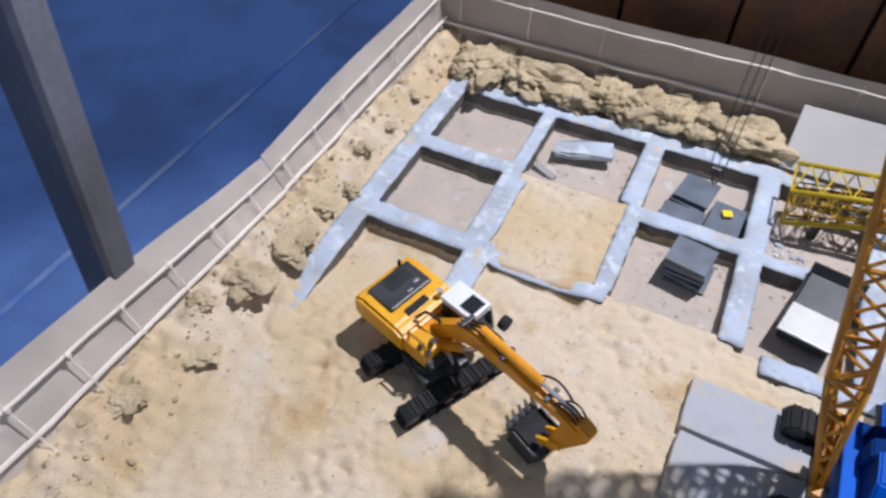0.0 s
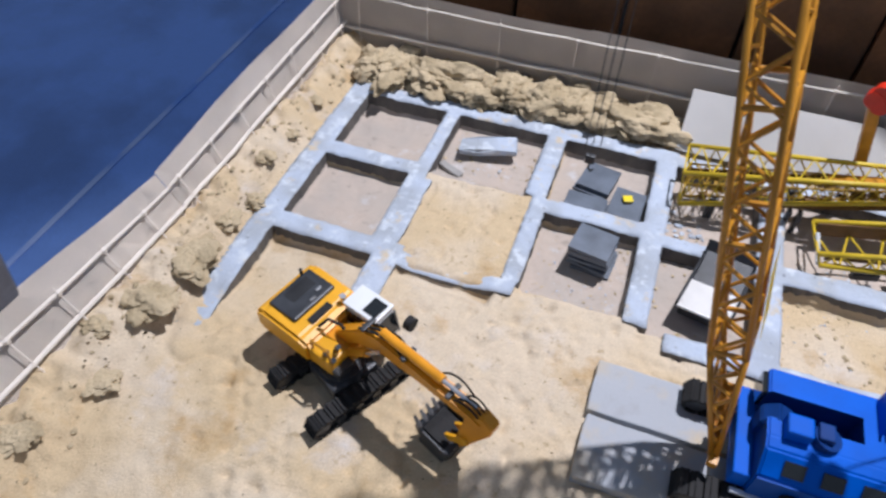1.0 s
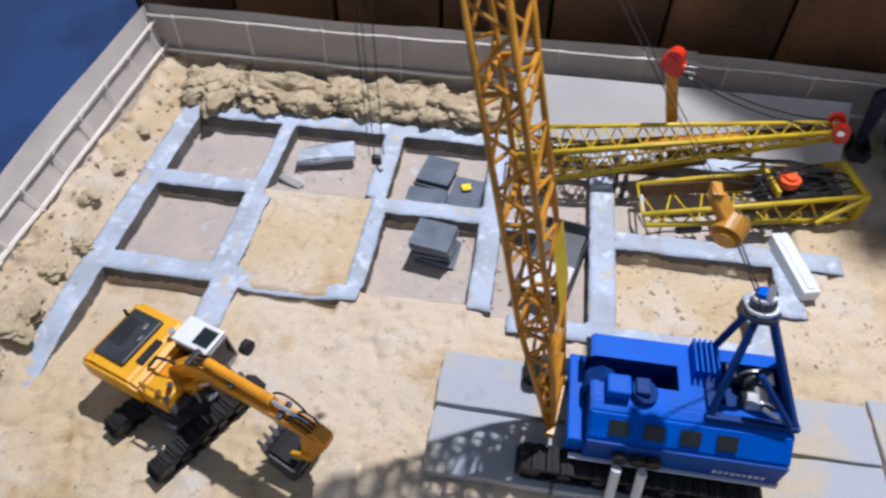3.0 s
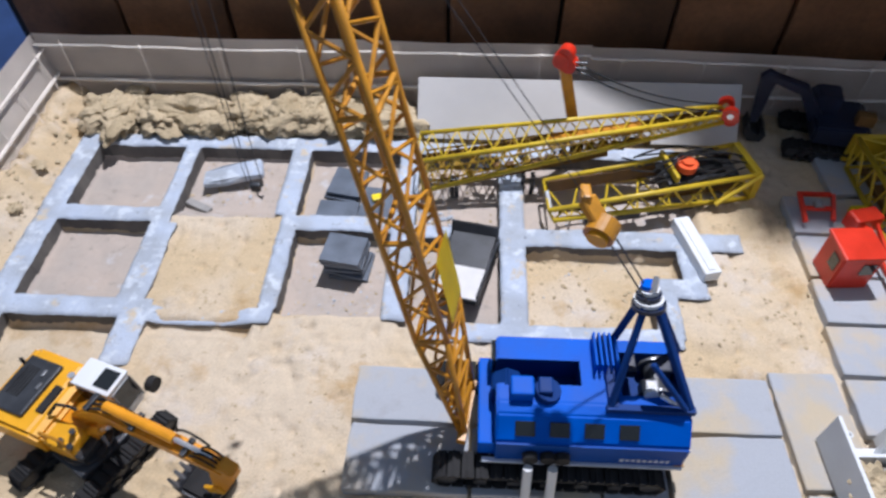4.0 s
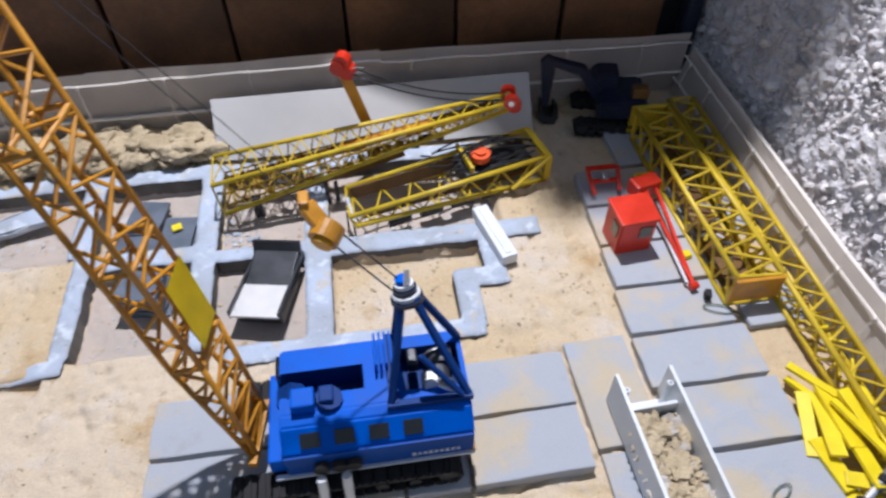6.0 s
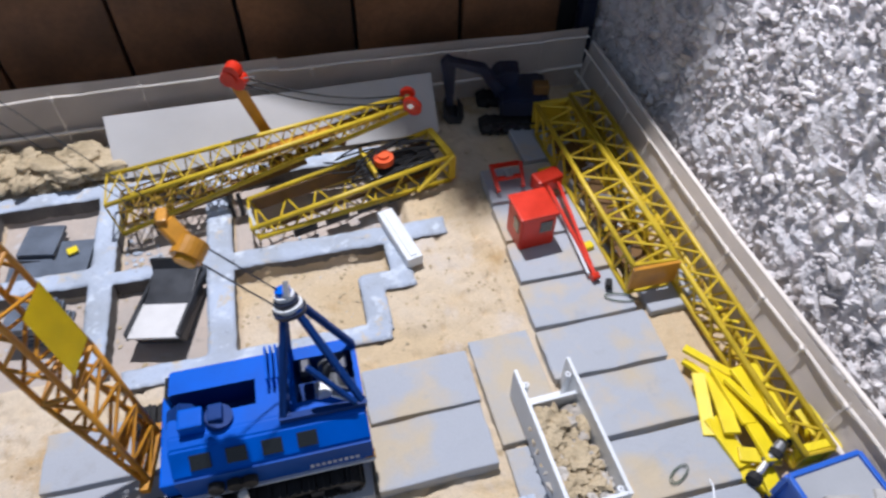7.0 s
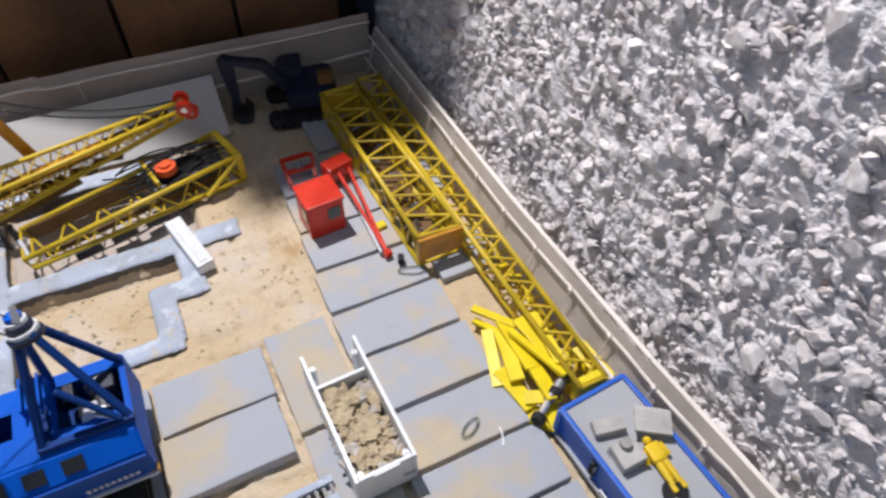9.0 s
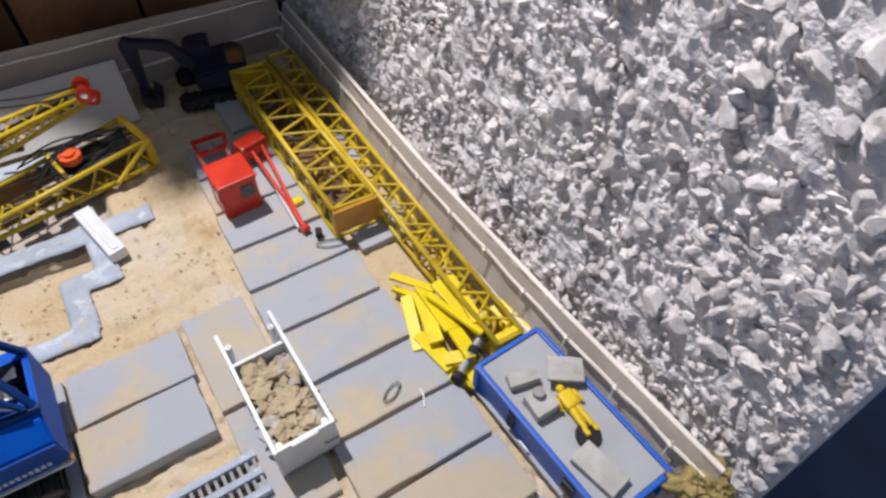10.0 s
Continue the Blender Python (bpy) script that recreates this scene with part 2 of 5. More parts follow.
# ---- the setting ----
PITS = [  # x0, x1, y0, y1, depth
    (0.0, 0.80, -0.76, 0.0, -0.17), (0.92, 1.77, -0.80, 0.0, -0.15), (1.95, 2.75, -0.78, 0.0, -0.17),
    (2.93, 3.63, -0.90, 0.0, -0.15), (3.83, 5.20, -0.88, 0.0, -0.13), (0.0, 0.78, -1.70, -0.92, -0.15),
    (1.97, 2.75, -1.72, -0.97, -0.15), (2.90, 3.63, -1.80, -0.99, -0.14), (3.83, 4.76, -1.80, -1.08, -0.15),
    (4.70, 4.98, -1.34, -1.08, -0.15), (0.0, 0.84, -2.75, -1.87, -0.15), (1.08, 1.80, -2.0, -1.87, -0.10)]


def step(a, b, x):
    t = min(1.0, max(0.0, (x - a) / (b - a)))
    return t * t * (3 - 2 * t)


def ground_height(x, y):
    v = Vector((x, y, 0))
    z = -0.025 + 0.018 * noise.noise(v * 1.3) + 0.014 * noise.noise(v * 5) + 0.009 * noise.noise(v * 13) - 0.022 * max(0.0, noise.noise(v * 8 + Vector((4, 2, 0))) - 0.35)
    z -= 0.13 * max(0.0, noise.noise(v * 13 + Vector((2, 8, 5))) - 0.34) * step(0.1, 0.3, x)
    z += step(-0.20, -0.34, x) * (0.02 + 0.055 * abs(noise.noise(v * 5)) + 0.035 * noise.noise(v * 11 + Vector((0, 3, 1))))
    z += step(-0.24, -0.46, x) * (0.15 + 0.06 * noise.noise(v * 4)) + step(0.2, 0.45, y) * 0.04
    z += 0.045 * abs(noise.noise(v * 5 + Vector((6, 1, 3)))) * step(4.9, 5.1, x) * step(5.95, 5.75, x) * step(-0.2, -0.5, y)
    rough = noise.noise(v * 1.7 + Vector((5, 8, 2)))
    if rough > 0.02:
        z += 0.05 * min(1.0, rough * 4) * (abs(noise.noise(Vector((x * 9, y * 22, 3)))) - 0.25)
    z -= 0.030 * max(0.0, 1 - abs(noise.noise(v * 1.9 + Vector((7, 2, 6)))) / 0.035) * step(0.0, 0.25, noise.noise(v * 1.1 + Vector((2, 9, 4))))
    lumpy = noise.noise(v * 2.2 + Vector((9, 3, 1)))
    z += 0.03 * max(0.0, lumpy) * step(-1.9, -2.4, y) * step(5.0, 4.0, x)
    if y < -2.0:
        z += 0.012 * noise.noise(v * 9 + Vector((1, 7, 2))) * step(2.6, 2.2, x)
    for x0, x1, y0, y1, d in PITS:
        if x0 - 0.1 < x < x1 + 0.1 and y0 - 0.1 < y < y1 + 0.1:
            inside = min(step(x0 - 0.04, x0 + 0.01, x), step(x1 + 0.04, x1 - 0.01, x), step(y1 + 0.04, y1 - 0.01, y))
            front = step(y0 - 0.04, y0 + 0.01, y)
            if y0 < -2.2:
                front = step(-2.9, -2.2, y)
            if (x0, y0) == (0.92, -0.80):
                front = step(-0.85, -0.62, y)
            if y0 == -2.0:
                front = step(-2.05, -1.9, y)
            k = inside * front
            z = z * (1 - k) + k * (d + 0.012 * noise.noise(v * 6) + 0.008 * noise.noise(v * 21))
    return z


def build_ground():
    x0, x1, y0, y1, st = -0.85, 7.5, -5.2, 0.8, 0.024
    nx, ny = int((x1 - x0) / st), int((y1 - y0) / st)
    vs, fs, kinds = [], [], []
    for j in range(ny + 1):
        for i in range(nx + 1):
            x, y = x0 + i * st, y0 + j * st
            vs.append((x * SHADE, y * SHADE, ground_height(x, y) * SHADE))
    for j in range(ny):
        for i in range(nx):
            a = j * (nx + 1) + i
            fs.append((a, a + 1, a + nx + 2, a + nx + 1))
            cx, cy = x0 + (i + 0.5) * st, y0 + (j + 0.5) * st
            pit = any(p[0] < cx < p[1] and p[2] < cy < p[3] and p[2] > -2.0 for p in PITS[:8])
            kinds.append(1 if pit else 0)
    me = bpy.data.meshes.new("ground")
    me.from_pydata(vs, [], fs)
    me.materials.append(SAND), me.materials.append(PITSAND)
    me.polygons.foreach_set("material_index", kinds)
    me.polygons.foreach_set("use_smooth", [True] * len(fs))
    tagged(new("ground", me), "pale yellow sand of the model building site", "ground", kind="structure")
    bm = B()
    box(bm, (3.325, -2.2, -0.5), (8.4, 6.05, 0.4))
    solo("table_top", bm, POSTWOOD, "grey timber platform under the sand", "platform", "structure")
    bm = B()
    box(bm, (3.325, -2.2, -4.35), (8.0, 5.6, 7.3))
    solo("platform_base", bm, POSTWOOD, "grey timber base under the model", "platform", "structure")


def build_room():
    bm = B()
    box(bm, (0, -8, -8.1), (80, 60, 0.2))
    floor = solo("floor", bm, FLOORBLUE, "blue floor covering with pale seams", "floor", "structure")
    for x in (-10.1, -7.9):
        bm = B()
        box(bm, (x, -3, -7.985), (0.16 if x < -9 else 0.08, 40, 0.02))
        part("seam", bm, LINE, floor)
    wall = new("wall_back")
    tagged(wall, "dark brown vertical wooden boards with gaps", "wall", kind="structure")
    bm = B()
    box(bm, (3.4, 1.25, -2.3), (8.8, 0.3, 11.4))
    part("backing", bm, BLACK, wall)
    bm = B()
    box(bm, (0, 0, 0), (0.97, 0.1, 11.2), bevel=0.02)
    plank = mesh_of(bm, "board", WOOD)
    for i in range(-1, 7):
        ob = new("board", plank)
        ob.parent = wall
        ob.matrix_world = pose((0.615 + 1.005 * i) * SHADE, (1.03 + 0.01 * (i % 3)) * SHADE, -2.3 * SHADE)
    # Unseen panel, added so its stepped top throws shade into the back corner.
    bm = B()
    prism(bm, [(4.2, 2.0), (7.7, 2.0), (7.7, 7.6), (5.22, 7.6), (5.5, 5.0), (4.2, 3.0)], 0.2)
    bmesh.ops.translate(bm, vec=(0, 1.02, 0), verts=bm.verts[:])
    solo("wall_corner", bm, WOOD, "unseen dark panel added to shade the back corner", "wall", "structure")
    # Added sheet out of view: blocks the lamp for a soft corner shadow.
    bm = B()
    vs = [bm.verts.new(p) for p in ((5.04, 1.75, 9.0), (6.75, 1.75, 9.0), (6.75, 1.00, 9.0), (5.04, 1.43, 9.0))]
    bm.faces.new(vs)
    bmesh.ops.solidify(bm, geom=bm.faces[:], thickness=0.12)
    roof = tagged(part("canopy", bm, WOOD), "unseen dark canopy added to keep lamplight off the back corner", "canopy", kind="structure")
    # This support is added too, only to carry the unseen sheet.
    part("pole", beam(B(), (6.4, 1.6, -8.0), (6.4, 1.6, 9.0), 0.12, 0.12, 0.01), WOOD, roof)
    # Unseen board, added to hold the hall's soft light back from the corner.
    bm = B()
    vs = [bm.verts.new(p) for p in ((5.30, 1.10, 2.2), (7.5, 1.10, 2.2), (7.5, 0.0, 2.2), (5.35, 0.40, 2.2))]
    bm.faces.new(vs)
    bmesh.ops.solidify(bm, geom=bm.faces[:], thickness=0.08)
    solo("shelf_corner", bm, WOOD, "unseen dark board added to cut sky light in the corner", "shelf", "structure")
    bm = B()
    beam(bm, (-0.98, -4.59, -8.0), (-0.98, -2.10, 10.0), 0.32, 0.22, 0.03)
    post = solo("post", bm, POSTPAINT, "dark blue-grey grooved post leaning beside the model", "post", "structure")
    for k in (-0.09, 0.0, 0.08):
        part("batten", beam(B(), (-0.866, -4.59 + k, -8.0), (-0.866, -2.10 + k, 10.0), 0.022, 0.012), POSTWOOD, post)
    bm = B()
    box(bm, (9.6, -6.05, -1.9), (3.6, 2.4, 3.0), bevel=0.04)
    solo("side_panel", bm, PANELNAVY, "dark blue panel beside the end of the stone wall", "panel", "structure")
    bm = B()
    box(bm, (7.36, 0.86, 1.5), (0.16, 0.16, 9), bevel=0.05)
    solo("corner_post", bm, NAVY, "dark blue post in the corner of the walls", "post", "structure")


def stone_meshes():
    out = []
    for k in range(14):
        bm = B()
        lump(bm, (0, 0, 0), (0.46 + 0.16 * (k % 3), 1.0, 0.70 + 0.15 * (k % 2)), 3.3 + k * 1.9, 0.6, 3 if k < 6 else 1)
        if k < 6:
            for turn in range(9):
                cut = Vector((math.sin(k + turn * 2.1), math.cos(k * 1.7 + turn), math.sin(turn * 1.3 + k * 0.6))).normalized()
                for v in bm.verts:
                    over = v.co.dot(cut) - 0.235
                    if over > 0:
                        v.co -= cut * over * 0.97
        out.append(mesh_of(bm, "pebble", PEBBLE))
    return out


def wall_x(y, z=0.0):
    return 7.48 - 0.06 * y + 0.13 * z


def build_pebble_wall():
    rng = random.Random(4)
    wall = new("wall_pebble")
    tagged(wall, "rough wall of pale grey broken stones in mortar", "wall", kind="structure")
    st = 0.045
    ny, nz = int(6.0 / st), int(6.0 / st)
    vs, fs = [], []
    for j in range(nz + 1):
        for i in range(ny + 1):
            y, z = -5.0 + i * st, -1.0 + j * st
            n = noise.noise(Vector((y * 3, z * 3, 1))) * 0.05 + noise.noise(Vector((y * 11, z * 11, 4))) * 0.045 + noise.noise(Vector((y * 27, z * 27, 9))) * 0.02
            vs.append(((wall_x(y, z) + n) * SHADE, y * SHADE, z * SHADE))
    for j in range(nz):
        for i in range(ny):
            a = j * (ny + 1) + i
            fs.append((a, a + 1, a + ny + 2, a + ny + 1))
    me = bpy.data.meshes.new("mortar")
    me.from_pydata(vs, [], fs)
    me.materials.append(MORTAR)
    ob = new("mortar", me)
    ob.parent = wall
    bm = B()
    box(bm, (8.28, -2.0, 1.2), (1.0, 5.98, 7.0), rz=3.43, ry=7.4)
    part("core", bm, MORTAR, wall)
    stones = stone_meshes()
    spots = []
    for n in range(16000):
        y, z = rng.uniform(-4.97, 0.95), rng.uniform(-0.3, 3.7)
        near = step(-1.6, -4.2, y) * step(-0.2, 1.2, z)
        s = 0.036 + (0.10 + 0.12 * near) * rng.random() ** (4.5 - 0.5 * near)
        if any((y - a) ** 2 + (z - b) ** 2 < (0.40 * (s + c)) ** 2 for a, b, c in spots[-2000:]):
            continue
        spots.append((y, z, s))
    spots.sort(key=lambda q: -q[2])
    for y, z, s in spots[:300]:
        ob = new("pebble", stones[rng.randrange(6)])
        ob.parent = wall
        ob.matrix_world = pose((wall_x(y, z) - 0.10 * s) * SHADE, y * SHADE, z * SHADE, rng.uniform(0, 360), rng.uniform(-45, 45), rng.uniform(-50, 50)) @ Matrix.Diagonal((s, s * rng.uniform(0.9, 1.7), s, 1))
    vs, fs = [], []
    for y, z, s in spots[300:]:
        me = stones[6 + rng.randrange(8)]
        m = pose(wall_x(y, z) - 0.10 * s, y, z, rng.uniform(0, 360), rng.uniform(-50, 50), rng.uniform(-60, 60)) @ Matrix.Diagonal((s, s * rng.uniform(0.9, 1.6), s, 1))
        base = len(vs)
        vs += [(m @ (v.co / SHADE)) * SHADE for v in me.vertices]
        fs += [tuple(base + k for k in p.vertices) for p in me.polygons]
    me = bpy.data.meshes.new("small_pebbles")
    me.from_pydata(vs, [], fs)
    me.materials.append(PEBBLE)
    ob = tagged(new("small_pebbles", me), kind="stuff")
    ob.parent = wall


def build_foundation():
    """Concrete strip footings with slightly uneven edges."""
    strips = [
        (-0.20, 0.0, -2.88, 0.18), (0.0, 2.93, 0.0, 0.17), (2.93, 5.2, -0.02, 0.14), (0.0, 0.80, -0.92, -0.75),
        (0.80, 0.93, -0.92, 0.0), (0.78, 1.0, -1.68, -0.92), (0.0, 1.06, -1.86, -1.68), (0.85, 1.06, -2.25, -1.86),
        (1.06, 1.96, -1.87, -1.73), (1.77, 1.95, -0.80, 0.0), (1.84, 1.98, -1.73, -0.80), (1.98, 2.75, -0.96, -0.79),
        (2.75, 2.93, -1.80, 0.0), (2.93, 3.63, -1.0, -0.87), (3.62, 3.82, -1.95, 0.0), (3.82, 5.52, -1.06, -0.87),
        (3.05, 3.62, -1.96, -1.80), (3.82, 4.90, -1.96, -1.80), (4.74, 4.92, -1.88, -1.36), (4.76, 5.16, -1.52, -1.34), (4.99, 5.16, -1.44, -1.0)]
    top = thing("foundation", "pale grey concrete strip foundation of a model building", "foundation", kind="structure")

    def reach(x, y):
        """Distance outside the strips, less than nothing within, with a ragged outline."""
        p = Vector((x, y, 0))
        best = 9.0
        for x0, x1, y0, y1 in strips:
            dx, dy = max(x0 - x, x - x1), max(y0 - y, y - y1)
            best = min(best, math.hypot(max(dx, 0), max(dy, 0)) + min(max(dx, dy), 0))
        return best + 0.007 * noise.noise(p * 5) + 0.007 * noise.noise(p * 22)

    def level(x, y):
        p = Vector((x, y, 0))
        z = 0.012 * noise.noise(p * 4) + 0.008 * noise.noise(p * 14) - 0.02 * max(0.0, noise.noise(p * 23) - 0.35)
        z -= 0.045 * step(-2.2, -2.9, y) + 0.045 * step(-1.6, -1.75, y) * step(1.02, 1.2, x) * step(1.85, 1.6, x)
        return z + 0.006

    st, ox, oy = 0.024, -0.26, -2.98
    nx, ny = int(5.86 / st), int(3.26 / st)
    far = [[reach(ox + i * st, oy + j * st) for j in range(ny + 1)] for i in range(nx + 1)]
    index, vs, fs, kinds, edges = {}, [], [], [], {}

    def corner(i, j):
        if (i, j) not in index:
            x, y = ox + i * st, oy + j * st
            rim = any(0 <= a < nx and 0 <= b < ny and not solid(a, b) for a in (i - 1, i) for b in (j - 1, j))
            if rim:
                d = far[i][j]
                gx = far[min(nx, i + 1)][j] - far[max(0, i - 1)][j]
                gy = far[i][min(ny, j + 1)] - far[i][max(0, j - 1)]
                g = math.hypot(gx, gy) or 1.0
                d = max(-st, min(st, d))
                x, y = x - d * gx / g, y - d * gy / g
            index[i, j] = len(vs)
            vs.append((x * SHADE, y * SHADE, (level(x, y) - (0.012 if rim else 0.0)) * SHADE))
        return index[i, j]

    def solid(i, j):
        return far[i][j] + far[i + 1][j] + far[i][j + 1] + far[i + 1][j + 1] < 0

    for i in range(nx):
        for j in range(ny):
            if solid(i, j):
                q = [corner(i, j), corner(i + 1, j), corner(i + 1, j + 1), corner(i, j + 1)]
                fs.append(q)
                kinds.append(0)
                for a, b in zip(q, q[1:] + q[:1]):
                    edges[a, b] = True
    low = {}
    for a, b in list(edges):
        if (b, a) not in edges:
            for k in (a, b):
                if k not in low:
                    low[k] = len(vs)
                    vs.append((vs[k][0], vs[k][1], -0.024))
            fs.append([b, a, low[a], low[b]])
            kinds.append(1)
    me = bpy.data.meshes.new("footing")
    me.from_pydata(vs, [], fs)
    # The upright sides take EDGE, much darker than the concrete top.
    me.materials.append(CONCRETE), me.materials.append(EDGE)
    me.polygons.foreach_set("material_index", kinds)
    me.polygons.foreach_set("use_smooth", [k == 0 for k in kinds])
    new("footing", me).parent = top


def slab(x0, x1, y0, y1, z=0.055, tilt=0.0, seed=0):
    ob = thing("concrete_slab", "grey concrete paving slab dusted with sand, lying on the ground", "slab", ((x0 + x1) / 2, (y0 + y1) / 2, 0), tilt, "paving slabs")
    bm = B()
    box(bm, (0, 0, z - 0.06), (x1 - x0 - 0.02, y1 - y0 - 0.02, 0.12), bevel=0.012)
    bmesh.ops.subdivide_edges(bm, edges=bm.edges[:], cuts=3, use_grid_fill=True)
    for v in bm.verts:
        v.co += 0.010 * Vector((noise.noise(v.co * 9 + Vector((seed, 0, 1))), noise.noise(v.co * 9 + Vector((0, seed, 3))), 0.5 * noise.noise(v.co * 7 + Vector((3, seed, 0)))))
    part("slab", bm, SLAB, ob)
    return ob


def build_slabs():
    n = 0
    for x0, x1, y0, y1, z, tilt in (
            (2.65, 3.42, -2.61, -2.21, 0.06, -0.6), (2.65, 3.42, -3.06, -2.62, 0.06, -0.4), (3.42, 4.2, -2.61, -2.2, 0.055, 0),
            (3.42, 4.2, -3.06, -2.62, 0.055, 0), (4.2, 4.62, -2.61, -2.2, 0.05, 0), (4.2, 4.6, -3.06, -2.62, 0.05, 0),
            (4.62, 5.37, -2.61, -2.2, 0.055, 0.5), (4.6, 5.36, -3.06, -2.62, 0.07, 1.0),
            (5.39, 5.85, -2.93, -2.12, 0.03, 1.5), (5.41, 5.86, -3.75, -2.94, 0.02, 0.5),
            (5.94, 6.72, -0.88, -0.46, 0.045, -1), (5.92, 6.70, -1.31, -0.89, 0.045, 0), (5.91, 6.70, -1.73, -1.32, 0.05, 0.5),
            (5.88, 6.68, -2.15, -1.74, 0.045, 0.4), (5.87, 6.72, -2.58, -2.16, 0.05, 0.3), (5.90, 6.74, -3.04, -2.59, 0.055, 0.3),
            (5.92, 6.76, -3.48, -3.05, 0.055, 0.2), (5.90, 6.80, -3.90, -3.49, 0.06, 0.2), (5.90, 6.82, -4.34, -3.91, 0.05, 0.2),
            (5.90, 6.84, -4.78, -4.35, 0.05, 0), (6.36, 7.1, -0.42, 0.1, 0.04, 1), (6.75, 7.3, -2.2, -1.78, 0.035, 0), (6.72, 7.3, -1.3, -0.9, 0.03, 0)):
        n += 1
        slab(x0, x1, y0, y1, z, tilt, n)


def fence_run(pts, height, name, label, lean=0.0, stakes=9, inward=(0, 0), rails=(0.33, 0.80), bow=0.0, lip=0.0, tops=None, leans=None):
    """A plastic site fence: thin panel, two rails and stakes on its inner side."""
    top = thing(name, label, "fence", kind="structure")
    ins = Vector((*inward, 0))
    pts = [tuple(Vector((*q, 0)).xy) for q in pts]
    tops = tops or [(height, height)] * (len(pts) - 1)
    leans = leans or [(lean, lean)] * (len(pts) - 1)
    for (a, b), (ha, hb), (la, lb) in zip(zip(pts, pts[1:]), tops, leans):
        a, b = Vector((*a, 0)), Vector((*b, 0))
        bm = B()
        n = 16
        rows = []
        for i in range(n + 1):
            p = a.lerp(b, i / n)
            w = 0.02 * noise.noise(p * 1.4) + bow * math.sin(math.pi * i / n)
            hh = ha + (hb - ha) * i / n + 0.02 * noise.noise(p * 1.1 + Vector((3, 3, 3)))
            rows.append([bm.verts.new(p - ins * ((la + (lb - la) * i / n + w) * z / hh) + Vector((0, 0, z))) for z in (-0.08, 0.3 * hh, 0.65 * hh, hh)])
        for r, s in zip(rows, rows[1:]):
            for k in range(3):
                bm.faces.new((r[k], s[k], s[k + 1], r[k + 1]))
        bmesh.ops.solidify(bm, geom=bm.faces[:], thickness=0.02)
        part("panel", bm, FENCE, top)
        if lip:
            bm = B()
            e0 = Vector((0, 0, height + 0.004)) - ins * (lean + 0.02)
            beam(bm, a + e0, b + e0, lip, 0.03, 0.006)
            part("top_strip", bm, FENCE, top)
        for z in (rails[0] * height, rails[1] * height):
            bm = B()
            f = z / height
            rails_at = [a.lerp(b, i / 12) + ins * (0.035 - (la + (lb - la) * i / 12) * f) + Vector((0, 0, z * (ha + (hb - ha) * i / 12) / height + 0.012 * noise.noise(Vector((i * 0.6, z * 7, a.y))))) - ins * (0.012 * noise.noise(Vector((i * 0.5, 3, z * 5)))) for i in range(13)]
            cord(bm, rails_at, 0.012 if z > 0.5 * height else 0.017)
            part("rail", bm, FENCE_BAR, top)
    total = sum((Vector(b) - Vector(a)).length for a, b in zip(pts, pts[1:]))
    for i in range(stakes):
        d = total * (i + 0.35) / stakes
        for a, b in zip(pts, pts[1:]):
            a, b = Vector((*a, 0)), Vector((*b, 0))
            L = (b - a).length
            if d <= L:
                p = a.lerp(b, d / L)
                bm = B()
                hh = tops[pts.index((a.x, a.y))][0] * (1 - d / L) + tops[pts.index((a.x, a.y))][1] * d / L
                l0, l1 = leans[pts.index((a.x, a.y))]
                tilt = l0 + (l1 - l0) * d / L
                lo, hi = 0.12, hh * min(0.97, rails[1] + 0.08)
                beam(bm, p + ins * (0.05 - tilt * lo / hh) + Vector((0, 0, lo)), p + ins * (0.045 - tilt * hi / hh) + Vector((0, 0, hi)), 0.008, 0.008)
                part("stake", bm, FENCE, top)
                bm = B()
                q = p + ins * (0.045 - tilt * rails[1]) + Vector((0, 0, hh * rails[1]))
                box(bm, q, (0.032, 0.032, 0.036), bevel=0.007)
                part("clip", bm, FENCE_BAR, top)
                break
            d -= L


build_ground()
build_room()
build_foundation()
build_slabs()
fence_run([(-0.52, 0.66), (-0.53, -2.06), (-0.59, -5.1)], 0.56, "fence_left", "beige plastic site fence with rails and stakes", 0.25, 14, (1, 0), (0.42, 0.78), 0.04,
          tops=[(0.70, 0.47), (0.45, 0.72)], leans=[(0.09, 0.24), (0.24, 0.25)])
fence_run([(-0.60, 0.66), (1.9, 0.66), (4.4, 0.66), (7.3, 0.63)], 0.70, "fence_back", "beige plastic site fence with rails and stakes", 0.0, 11, (0, -1), (0.36, 0.87),
          tops=[(0.71, 0.69), (0.70, 0.71), (0.69, 0.63)])
fence_run([(7.22, 0.60), (7.25, -2.0), (7.33, -3.6), (7.43, -4.85)], 0.47, "fence_right", "beige plastic site fence with rails and stakes", 0.12, 13, (-1, 0), (0.36, 0.86), 0.0, 0.034)
build_pebble_wall()


